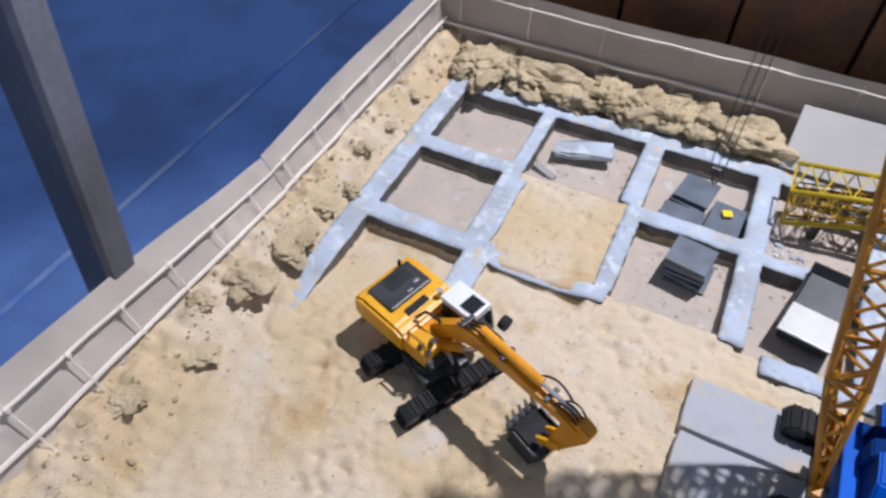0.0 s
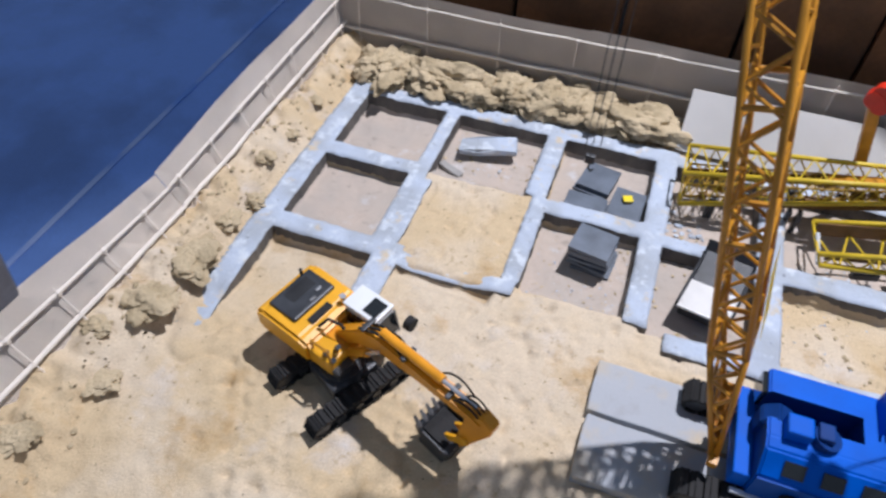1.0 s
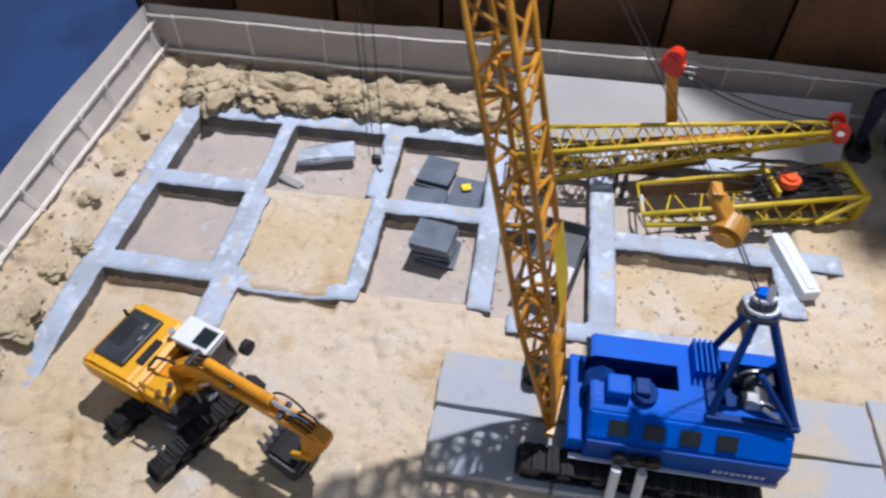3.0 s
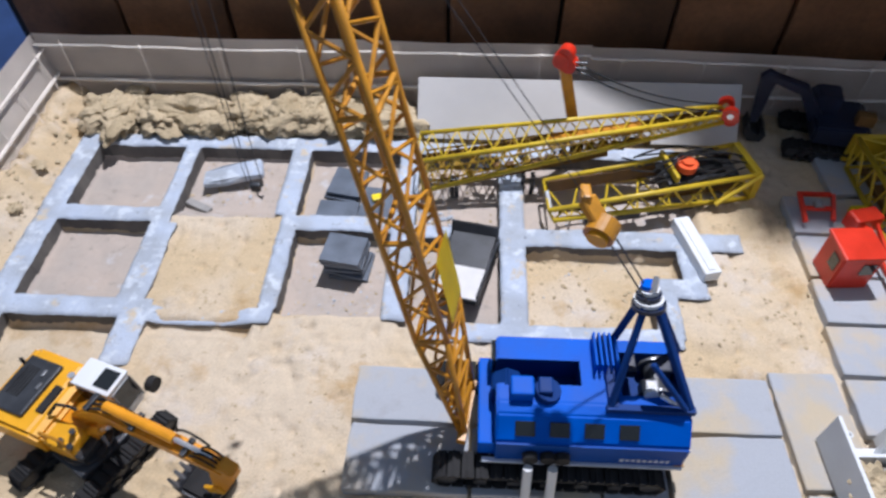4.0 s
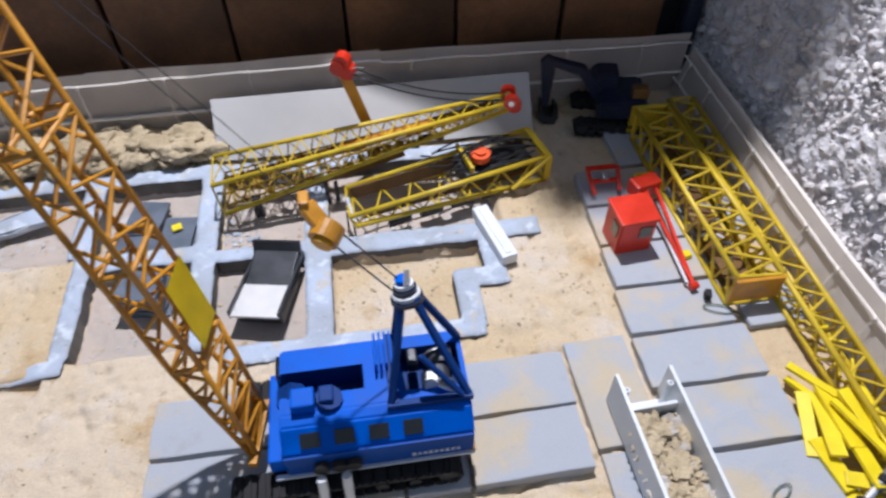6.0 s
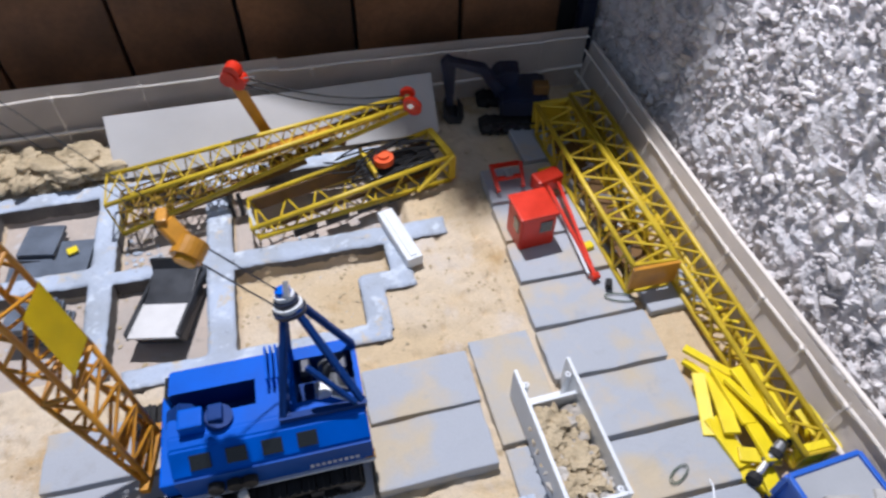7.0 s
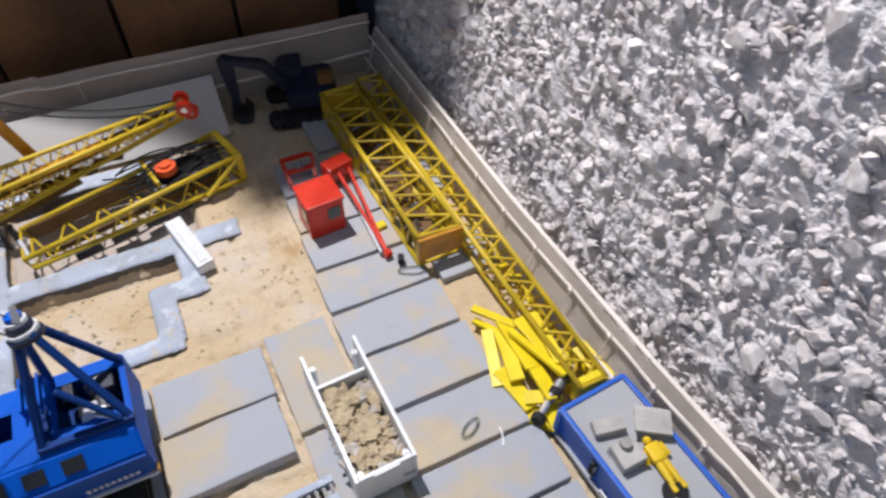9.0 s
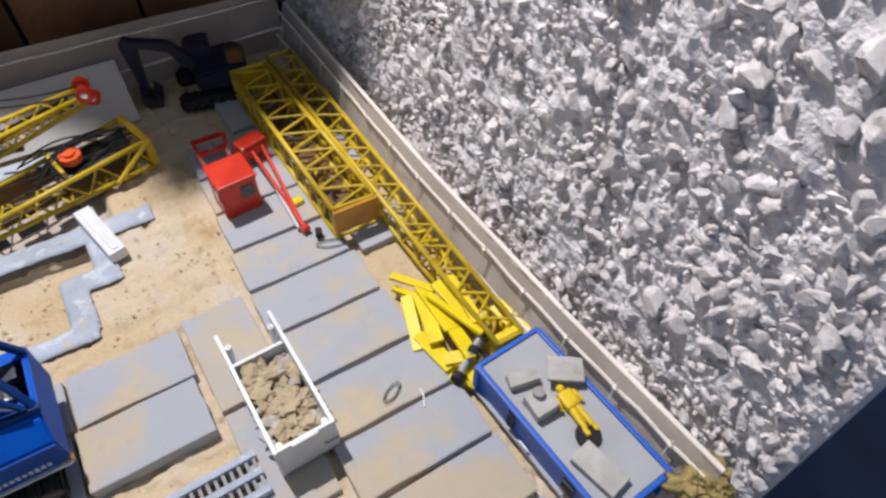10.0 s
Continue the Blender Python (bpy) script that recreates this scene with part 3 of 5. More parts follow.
# ---- machines ----
def lattice(parent, q0, q1, panels, rc, rb, material, faces=(0, 1, 2, 3)):
    """Four chords between two end frames of four corners, zigzag braces on the faces."""
    q0, q1 = [Vector(p) for p in q0], [Vector(p) for p in q1]
    for a, b in zip(q0, q1):
        part("chord", rod(B(), a, b, rc, seg=8), material, parent, smooth=True)
    for f in faces:
        a0, b0, a1, b1 = q0[f], q0[(f + 1) % 4], q1[f], q1[(f + 1) % 4]
        for i in range(panels):
            t, u = i / panels, (i + 1) / panels
            mid = (t + u) / 2
            part("brace", rod(B(), a0.lerp(a1, t), b0.lerp(b1, mid), rb, seg=6), material, parent)
            part("brace", rod(B(), b0.lerp(b1, mid), a0.lerp(a1, u), rb, seg=6), material, parent)
    for q in (q0, q1):
        for f in range(4):
            if (q[f] - q[(f + 1) % 4]).length > 0.05:
                part("end_bar", rod(B(), q[f], q[(f + 1) % 4], rb * 1.2, seg=6), material, parent)


def track_shoe_mesh(width, pitch):
    bm = B()
    box(bm, (0, 0, -0.006), (pitch * 0.9, width, 0.02), bevel=0.003)
    box(bm, (0, 0, 0.010), (0.014, width, 0.016))
    return mesh_of(bm, "track_shoe", BLACK)


def add_track(parent, y, length, width, height, pads, wheels=6, dx=0.0):
    """A crawler along x: a belt with separate shoes, a frame and wheels."""
    r = height / 2 - 0.012
    L = length - height
    per = 2 * L + 2 * math.pi * r

    def at(s):
        if s < L:
            return -L / 2 + s, r, 0.0
        if s < L + math.pi * r:
            a = (s - L) / r
            return L / 2 + r * math.sin(a), r * math.cos(a), a
        if s < 2 * L + math.pi * r:
            return L / 2 - (s - L - math.pi * r), -r, math.pi
        a = math.pi + (s - 2 * L - math.pi * r) / r
        return -L / 2 + r * math.sin(a), r * math.cos(a), a

    bm = B()
    n = pads * 2
    loop = [[bm.verts.new((x + dx, y + k * width * 0.4, z + height / 2)) for k in (-1, 1)] for x, z, a in (at(per * i / n) for i in range(n))]
    for p, q in zip(loop, loop[1:] + loop[:1]):
        bm.faces.new((p[0], q[0], q[1], p[1]))
    bmesh.ops.solidify(bm, geom=bm.faces[:], thickness=0.014)
    belt = part("track", bm, BLACK, parent, "black crawler track")
    shoe = track_shoe_mesh(width, per / pads)
    for i in range(pads):
        x, z, a = at(per * (i + 0.5) / pads)
        ob = new("track_shoe", shoe)
        ob.parent = belt
        ob.matrix_local = pose((x + dx) * SHADE, y * SHADE, (z + height / 2) * SHADE, 0, math.degrees(a), 0)
    bm = B()
    box(bm, (dx, y, height / 2), (L, width * 0.6, height * 0.5), bevel=0.012)
    part("track_frame", bm, DARK, belt)
    for k in range(wheels):
        end = k in (0, wheels - 1)
        bm = B()
        disc(bm, (dx - L / 2 + L * k / (wheels - 1), y, height * (0.5 if end else 0.33)), (0, 1, 0), height * (0.36 if end else 0.24), width * 0.84, 14)
        part("wheel", bm, DARK, belt)


def build_excavator():
    top = thing("excavator", "yellow-orange toy excavator with white cab and black tracks, standing on sand", "excavator", (1.08, -2.75, -0.02), -18)
    bm = B()
    box(bm, (0, 0, 0.12), (0.34, 0.30, 0.1), bevel=0.02)
    disc(bm, (0, 0, 0.18), (0, 0, 1), 0.15, 0.06, 20)
    carriage = part("undercarriage", bm, DARK, top)
    carriage.matrix_local = pose(0.0075, -0.0106, 0, 0, 0, 78)
    turn = pose(0.0075, -0.0106, 0, 0, 0, 78)
    for y in (-0.22, 0.22):
        have = set(top.children)
        add_track(top, y, 0.82, 0.115, 0.145, 26)
        for ob in set(top.children) - have:
            ob.matrix_local = turn
    bm = B()
    prism(bm, [(-0.54, 0.24), (-0.50, 0.20), (-0.06, 0.20), (-0.06, 0.37), (-0.14, 0.40), (-0.47, 0.41), (-0.54, 0.37)], 0.50, 0.022)
    body = part("body", bm, ORANGE, top, "glossy yellow-orange body", True)
    for p in body.data.polygons:
        p.use_smooth = False
    bm = B()
    box(bm, (-0.355, 0.005, 0.412), (0.24, 0.36, 0.035), bevel=0.016)
    hood = part("engine_hood", bm, DARK, top, "dark grey engine hood")
    for k in range(5):
        bm = B()
        box(bm, (-0.43 + 0.02 * k, 0.02, 0.431), (0.008, 0.2, 0.006))
        part("vent_slot", bm, BLACK, hood)
    for x, y in ((-0.30, 0.10), (-0.27, 0.02)):
        bm = B()
        box(bm, (x, y, 0.433), (0.02, 0.045, 0.012), bevel=0.003)
        part("latch", bm, STEEL, hood)
    bm = B()
    box(bm, (-0.17, -0.02, 0.405), (0.05, 0.18, 0.02), bevel=0.004)
    part("grille", bm, BLACK, top)
    bm = B()
    rod(bm, (-0.48, 0.12, 0.41), (-0.48, 0.12, 0.47), 0.012)
    part("exhaust", bm, BLACK, top)
    bm = B()
    rod(bm, (-0.12, 0.14, 0.41), (-0.12, 0.14, 0.46), 0.022, seg=12)
    part("filter_cap", bm, SILVER, top)
    bm = B()
    box(bm, (0.02, -0.16, 0.28), (0.20, 0.15, 0.14), bevel=0.018)
    part("tool_box", bm, ORANGE, top)
    bm = B()
    box(bm, (0.13, -0.16, 0.23), (0.09, 0.14, 0.08), bevel=0.012)
    part("step_box", bm, DARK, top)
    bm = B()
    cord(bm, [(-0.04, -0.22, 0.37), (-0.04, -0.22, 0.45), (0.09, -0.22, 0.45), (0.12, -0.22, 0.33)], 0.010)
    part("handrail", bm, GOLD, top)
    bm = B()
    box(bm, (0.02, -0.02, 0.27), (0.26, 0.14, 0.12), bevel=0.012)
    part("boom_mount", bm, ORANGE2, top)
    # cab
    bm = B()
    prism(bm, [(-0.06, 0.2), (0.22, 0.2), (0.25, 0.30), (0.20, 0.475), (-0.06, 0.475)], 0.175, 0.012)
    bmesh.ops.translate(bm, vec=(0, 0.175, 0), verts=bm.verts[:])
    cab = part("cab", bm, WHITE, top, "white driver's cab")
    bm = B()
    box(bm, (0.07, 0.178, 0.487), (0.27, 0.185, 0.02), bevel=0.008)
    roof = part("cab_roof", bm, WHITE, cab)
    bm = B()
    box(bm, (0.13, 0.178, 0.499), (0.11, 0.125, 0.008), bevel=0.003)
    part("roof_window", bm, PANE, cab)
    for y in (0.085, 0.265):
        bm = B()
        box(bm, (0.06, y, 0.39), (0.21, 0.008, 0.12))
        part("side_window", bm, PANE, cab)
    bm = B()
    box(bm, (0.232, 0.175, 0.39), (0.01, 0.14, 0.14), ry=-16)
    part("windscreen", bm, PANE, cab)
    for y in (0.1, 0.25):
        bm = B()
        rod(bm, (0.255, y, 0.29), (0.22, y, 0.48), 0.007)
        part("guard_bar", bm, STEEL, cab)
    bm = B()
    rod(bm, (0.28, 0.30, 0.35), (0.33, 0.30, 0.35), 0.05, seg=14)
    part("work_lamp", bm, BLACK, cab)
    # boom
    bm = B()
    prism(bm, [(-0.02, 0.27), (0.05, 0.25), (0.22, 0.42), (0.42, 0.535), (0.72, 0.555), (1.16, 0.555), (1.19, 0.61), (1.10, 0.635), (0.72, 0.66), (0.40, 0.675), (0.28, 0.63), (0.02, 0.36)], 0.09, 0.01)
    boom = part("boom", bm, ORANGE2, top, "orange gooseneck boom")
    for y in (-0.065, 0.065):
        bm = B()
        rod(bm, (0.10, y, 0.25), (0.34, y, 0.47), 0.026, seg=12)
        cyl = part("boom_cylinder", bm, ORANGE2, top)
        bm = B()
        rod(bm, (0.34, y, 0.47), (0.44, y, 0.58), 0.013, seg=10)
        part("piston_rod", bm, SILVER, cyl)
    bm = B()
    rod(bm, (0.42, 0, 0.70), (0.88, 0, 0.69), 0.030, seg=12)
    cyl = part("arm_cylinder", bm, ORANGE2, top)
    bm = B()
    rod(bm, (0.88, 0, 0.69), (1.12, 0, 0.68), 0.014, seg=10)
    part("piston_rod", bm, SILVER, cyl)
    for dy in (-0.03, 0.0, 0.03):
        bm = B()
        cord(bm, [(0.25, dy, 0.61), (0.40, dy, 0.70), (0.52, dy + 0.01, 0.70), (0.60, dy, 0.665)], 0.008)
        part("hose", bm, BLACK, top)
    bm = B()
    cord(bm, sag((0.84, 0.05, 0.66), (1.06, 0.05, 0.66), -0.07), 0.007)
    part("hose", bm, BLACK, top)
    # stick and bucket
    bm = B()
    prism(bm, [(1.07, 0.58), (1.17, 0.68), (1.25, 0.64), (1.24, 0.56), (1.06, 0.17), (1.0, 0.18)], 0.075, 0.008)
    part("stick", bm, ORANGE2, top, "orange dipper stick")
    bm = B()
    rod(bm, (1.18, 0, 0.66), (1.12, 0, 0.40), 0.022, seg=10)
    part("bucket_cylinder", bm, ORANGE2, top)
    for y in (-0.045, 0.045):
        bm = B()
        beam(bm, (1.10, y, 0.32), (0.96, y, 0.20), 0.02, 0.05)
        part("link", bm, ORANGE, top)
    bm = B()
    outline = [(0.80, 0.21), (0.84, 0.10), (0.90, 0.03), (0.98, 0.02), (1.05, 0.08), (1.07, 0.18), (1.02, 0.17), (1.0, 0.10), (0.96, 0.06), (0.91, 0.07), (0.87, 0.12), (0.83, 0.22)]
    prism(bm, outline, 0.24)
    for y in (-0.12, 0.12):
        box(bm, (0.94, y, 0.11), (0.20, 0.012, 0.16), bevel=0.004, ry=14)
    bmesh.ops.translate(bm, vec=(-0.03, 0, -0.01), verts=bm.verts[:])
    bucket = part("bucket", bm, DARK, top, "dark steel bucket with teeth")
    for k in range(5):
        bm = B()
        y = -0.105 + 0.0525 * k
        rod(bm, (0.795, y, 0.195), (0.755, y, 0.27), 0.019, 0.009, seg=5)
        part("tooth", bm, STEEL, bucket)
    # clamps, hose bundle and small fittings
    for x, z in ((0.30, 0.655), (0.62, 0.675), (0.95, 0.655)):
        bm = B()
        box(bm, (x, 0, z), (0.03, 0.11, 0.025), bevel=0.005)
        part("boom", bm, DARK, top, "dark hose clamp on the boom")
    for k in range(4):
        bm = B()
        cord(bm, sag((0.99 + 0.012 * k, -0.035 + 0.02 * k, 0.66), (1.20, -0.03 + 0.02 * k, 0.60), -0.05 - 0.012 * k), 0.006)
        part("hose", bm, BLACK, top)
    for c in ((0.045, -0.20, 0.36), (0.075, -0.13, 0.365), (0.10, -0.20, 0.33)):
        bm = B()
        rod(bm, c, (c[0] + 0.03, c[1] - 0.01, c[2] + 0.055), 0.018, seg=10)
        part("pump_fitting", bm, DARK, top)
    bm = B()
    cord(bm, [(-0.10, -0.10, 0.41), (-0.06, -0.05, 0.47), (0.03, -0.03, 0.46), (0.10, -0.03, 0.40)], 0.011)
    part("feed_hose", bm, BLACK, top)
    bm = B()
    prism(bm, [(0.80, 0.20), (0.83, 0.08), (0.90, 0.0), (1.0, 0.0), (1.06, 0.07), (1.07, 0.15)], 0.225, 0.02)
    bmesh.ops.translate(bm, vec=(-0.03, 0, -0.012), verts=bm.verts[:])
    part("bucket", bm, BLACK, top, "black rounded bucket back")
    settle_arm(top)


def settle_arm(top):
    """Swing boom, stick and bucket a little about the boom's foot."""
    swing = pose(-0.004, 0, 0, 0, 0, -3.2)
    for ob in top.children:
        if ob.name.split(".")[0] in ("boom", "boom_cylinder", "arm_cylinder", "hose", "stick", "bucket_cylinder", "link", "bucket"):
            ob.matrix_local = swing


def build_crane():
    cx, cy = 4.05, -2.62
    top = thing("crawler_crane", "blue toy crawler crane with ochre lattice boom, standing on grey slabs", "crane", (cx, cy, 0.05))
    for y in (-0.31, 0.30):
        add_track(top, y, 1.34, 0.16, 0.165, 34, 7, -0.18)
    bm = B()
    box(bm, (-0.1, 0, 0.12), (0.8, 0.42, 0.12), bevel=0.02)
    disc(bm, (-0.05, 0, 0.19), (0, 0, 1), 0.24, 0.05, 24)
    part("undercarriage", bm, DARK, top)
    # house: side walls with a sloping shoulder, hollow well in the roof
    bm = B()
    sec = [(-0.28, 0.20), (0.33, 0.20), (0.33, 0.55), (-0.10, 0.55), (-0.17, 0.535), (-0.28, 0.42)]
    vs0 = [bm.verts.new((-0.50, y, z)) for y, z in sec]
    vs1 = [bm.verts.new((0.57, y, z)) for y, z in sec]
    n = len(sec)
    for i in range(n):
        bm.faces.new((vs0[i], vs0[(i + 1) % n], vs1[(i + 1) % n], vs1[i]))
    bm.faces.new(vs0[::-1]), bm.faces.new(vs1)
    bmesh.ops.bevel(bm, geom=bm.edges[:], offset=0.012, segments=2, affect="EDGES")
    house = part("house", bm, BLUE, top, "bright blue machine house")
    cut = B()
    box(cut, (-0.30, 0.09, 0.52), (0.56, 0.16, 0.34))
    cutter = part("cutter", cut, BLUE2, top)
    cut2 = B()
    box(cut2, (0.37, 0.10, 0.5), (0.34, 0.28, 0.24))
    cutter2 = part("cutter", cut2, BLUE2, top)
    for c in (cutter, cutter2):
        md = house.modifiers.new("well", "BOOLEAN")
        md.object, md.solver = c, "EXACT"
    bpy.context.view_layer.update()
    dg = bpy.context.evaluated_depsgraph_get()
    carved = bpy.data.meshes.new_from_object(house.evaluated_get(dg))
    house.modifiers.clear()
    house.data = carved
    carved.materials.clear()
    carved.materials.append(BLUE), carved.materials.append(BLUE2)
    # Faces inside the two roof wells get the darker blue, all others the bright one.
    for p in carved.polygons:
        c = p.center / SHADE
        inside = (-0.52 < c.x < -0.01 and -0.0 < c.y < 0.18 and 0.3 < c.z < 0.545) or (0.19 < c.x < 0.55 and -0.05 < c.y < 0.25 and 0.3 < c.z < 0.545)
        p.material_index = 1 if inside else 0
    for c in (cutter, cutter2):
        bpy.data.objects.remove(c)
    bm = B()
    box(bm, (-0.545, 0.02, 0.27), (0.10, 0.56, 0.14), bevel=0.01)
    part("front_deck", bm, BLUE, house)
    bm = B()
    prism(bm, [(-0.52, 0.34), (-0.40, 0.34), (-0.36, 0.52), (-0.44, 0.56), (-0.52, 0.50)], 0.12, 0.01)
    bmesh.ops.translate(bm, vec=(0, 0.05, 0), verts=bm.verts[:])
    part("control_cab", bm, BLUE2, house, "dark blue control cab")
    bm = B()
    box(bm, (-0.36, -0.04, 0.585), (0.13, 0.12, 0.09), bevel=0.012)
    part("roof_hatch", bm, BLUE, house)
    bm = B()
    disc(bm, (-0.22, -0.04, 0.56), (0.2, 0, 1), 0.075, 0.06, 16)
    box(bm, (-0.23, -0.03, 0.6), (0.08, 0.1, 0.05), bevel=0.01)
    part("roof_vent", bm, BLUE2, house)
    bm = B()
    box(bm, (-0.512, 0.24, 0.45), (0.03, 0.14, 0.15), bevel=0.006)
    part("front_window", bm, PANE, house)
    for k in range(4):
        bm = B()
        box(bm, (-0.34 + 0.19 * k, -0.229, 0.481), (0.11, 0.085, 0.012), rx=46, bevel=0.004)
        part("window", bm, PANE, house, "dark square window")
    # Lower side of the house, a darker tone of the same blue.
    bm = B()
    box(bm, (0.035, -0.286, 0.308), (1.06, 0.012, 0.20))
    part("lower_panel", bm, BLUE3, house, "dark blue lower side panel")
    for k in range(9):
        bm = B()
        box(bm, (0.22 + 0.032 * k, -0.293, 0.265), (0.02, 0.004, 0.028 if k % 3 else 0.036))
        part("lettering_bar", bm, BAR, house)
    bm = B()
    box(bm, (0.0, -0.296, 0.205), (1.14, 0.03, 0.02), bevel=0.004)
    part("running_board", bm, BAR, house)
    bm = B()
    box(bm, (0.55, -0.27, 0.2), (0.06, 0.05, 0.05), bevel=0.006)
    part("tail_block", bm, GOLD, house)
    for x in (-0.31, -0.17):
        bm = B()
        rod(bm, (x, -0.445, 0.02), (x, -0.36, 0.26), 0.028, seg=14)
        part("support_leg", bm, WHITE, top, "white round leg")
    for x in (-0.3, -0.2, -0.12):
        bm = B()
        disc(bm, (x, -0.315, 0.30), (0, 1, 0), 0.045, 0.04, 14)
        part("side_wheel", bm, BLACK, house)
    # winch inside the rear well
    for x in (0.42,):
        bm = B()
        disc(bm, (x, 0.10, 0.48), (0, 1, 0), 0.06, 0.2, 18)
        dr = part("winch_drum", bm, DARK, top, "dark winch drum")
        for y in (0.0, 0.2):
            bm = B()
            disc(bm, (x, y, 0.48), (0, 1, 0), 0.085, 0.015, 20)
            part("flange", bm, STEEL, dr)
    for k in range(5):
        bm = B()
        box(bm, (0.06 + 0.03 * k, 0.20, 0.60), (0.014, 0.22, 0.10), bevel=0.004)
        part("cooling_fin", bm, BLUE, house)
    for c, size, mm in (((0.36, 0.02, 0.52), (0.10, 0.08, 0.10), STEEL), ((0.46, 0.17, 0.50), (0.09, 0.11, 0.13), NAVY), ((0.27, 0.16, 0.54), (0.06, 0.12, 0.08), NAVY)):
        bm = B()
        box(bm, c, size, bevel=0.012)
        part("gear_case", bm, mm, top)
    bm = B()
    disc(bm, (0.36, -0.03, 0.55), (0.1, -1, 0.4), 0.04, 0.03, 16)
    part("gear_wheel", bm, WHITE, top, "pale gear wheel of the winch")
    bm = B()
    rod(bm, (0.40, -0.06, 0.60), (0.50, -0.10, 0.56), 0.016, seg=10)
    part("shaft", bm, SILVER, top)
    bm = B()
    beam(bm, (0.30, -0.02, 0.86), (0.52, -0.14, 0.60), 0.03, 0.03, 0.005)
    part("gantry_brace", bm, BLUE2, top)
    # gantry
    apex = Vector((0.27, 0.22, 1.10))
    for p in ((0.12, -0.13, 0.55), (0.565, -0.13, 0.55), (0.18, 0.31, 0.55), (0.56, 0.27, 0.55)):
        bm = B()
        beam(bm, p, apex + Vector((0.03 * (1 if p[0] > 0.3 else -1), 0.03 * (1 if p[1] > 0.1 else -1), 0)), 0.04, 0.04, 0.006)
        part("gantry_leg", bm, BLUE2, top, "dark blue gantry leg")
    bm = B()
    beam(bm, (0.10, -0.13, 0.565), (0.58, -0.13, 0.565), 0.035, 0.04)
    part("gantry_foot", bm, BLUE2, top)
    bm = B()
    beam(bm, (0.14, -0.13, 0.57), (0.14, 0.33, 0.57), 0.05, 0.04)
    part("gantry_foot", bm, BLUE2, top)
    for k, mm in enumerate((NAVY, WHITE, NAVY, WHITE, BLUE)):
        bm = B()
        disc(bm, apex + Vector((-0.004 * k, 0.012 * k, 0.026 * k - 0.04)), (-0.1, 0.3, 1), 0.09 - 0.012 * k, 0.022, 22)
        part("sheave", bm, mm, top, "sheave of the gantry head")
    bm = B()
    rod(bm, apex + Vector((0, 0.01, 0.06)), apex + Vector((0.01, 0.05, 0.13)), 0.022, 0.015, seg=12)
    part("gantry_tip", bm, SILVER, top)
    # boom
    axis = Vector((-0.234, 0.19, 1.0))
    foot = Vector((3.39 - cx, -2.65 - cy, 0.27))
    side = Vector((0.16, 1, 0)).normalized()
    fore = axis.cross(side).normalized()

    def quad(h, w, d):
        c = foot + axis * h
        return [c + side * (w * a) + fore * (d * b) for a, b in ((-1, -1), (1, -1), (1, 1), (-1, 1))]

    boom = part("boom_foot", beam(B(), foot - side * 0.2, foot + side * 0.2, 0.05, 0.05), GOLD, top, "ochre painted lattice boom")
    lattice(boom, quad(0, 0.14, 0.015), quad(0.75, 0.15, 0.085), 4, 0.016, 0.0105, GOLD)
    lattice(boom, quad(0.75, 0.15, 0.085), quad(2.6, 0.15, 0.085), 7, 0.016, 0.0105, GOLD)
    lattice(boom, quad(2.6, 0.15, 0.085), quad(2.95, 0.11, 0.05), 2, 0.016, 0.011, GOLD)
    for h in (0.75, 1.37, 1.98, 2.6):
        q = quad(h, 0.15, 0.085)
        for f in range(4):
            bm = B()
            rod(bm, q[f], q[(f + 1) % 4], 0.014, seg=7)
            part("cross_bar", bm, GOLD, boom)
    for h in (0.1, 0.25):
        q = quad(h, 0.15, 0.035)
        bm = B()
        vs = [bm.verts.new(p) for p in q]
        bm.faces.new(vs)
        bmesh.ops.solidify(bm, geom=bm.faces[:], thickness=0.02)
        part("foot_plate", bm, GOLD, boom)
    bm = B()
    c = foot + axis * 0.85 + side * -0.02
    e = foot + axis * 1.22
    vs = [bm.verts.new(p + Vector((0.13, 0.02, 0))) for p in (c - side * 0.12, c + side * 0.10, e + side * 0.10, e - side * 0.12)]
    bm.faces.new(vs)
    bmesh.ops.solidify(bm, geom=bm.faces[:], thickness=0.025)
    part("sign_plate", bm, PLANKYEL, boom, "pale yellow plate on the boom")
    head = foot + axis * 3.02
    for k in (-0.05, 0.05):
        bm = B()
        disc(bm, head + side * k, side, 0.13, 0.03, 18)
        part("head_sheave", bm, GOLD, boom)
    # suspension
    block = Vector((3.97 - cx, -2.42 - cy, 1.68))
    bm = B()
    disc(bm, block + Vector((0, 0, -0.03)), (0.45, 0.8, 0.25), 0.075, 0.09, 22)
    sb = part("suspension_block", bm, GOLD, top, "ochre pulley block hung in the ropes")
    bm = B()
    beam(bm, block + Vector((0.01, -0.01, -0.02)), block + Vector((-0.08, 0.09, 0.08)), 0.085, 0.05, 0.008)
    box(bm, block + Vector((-0.085, 0.10, 0.085)), (0.05, 0.09, 0.07), bevel=0.012)
    part("cheek_plate", bm, GOLD, sb)
    bm = B()
    disc(bm, block + Vector((-0.022, -0.045, -0.045)), (0.45, 0.8, 0.25), 0.05, 0.03, 18)
    part("pulley", bm, ORANGE, sb)
    for k in (-0.06, 0.06):
        bm = B()
        rod(bm, block + Vector((0.03, k, -0.05)), apex + Vector((-0.02, k, 0.03)), 0.005, seg=5)
        part("rope", bm, DARK, top)
    for k in (-0.05, 0.05):
        bm = B()
        rod(bm, block + Vector((-0.09, 0.10 + k, 0.12)), head + side * k + Vector((0.1, 0, 0)), 0.0024, seg=5)
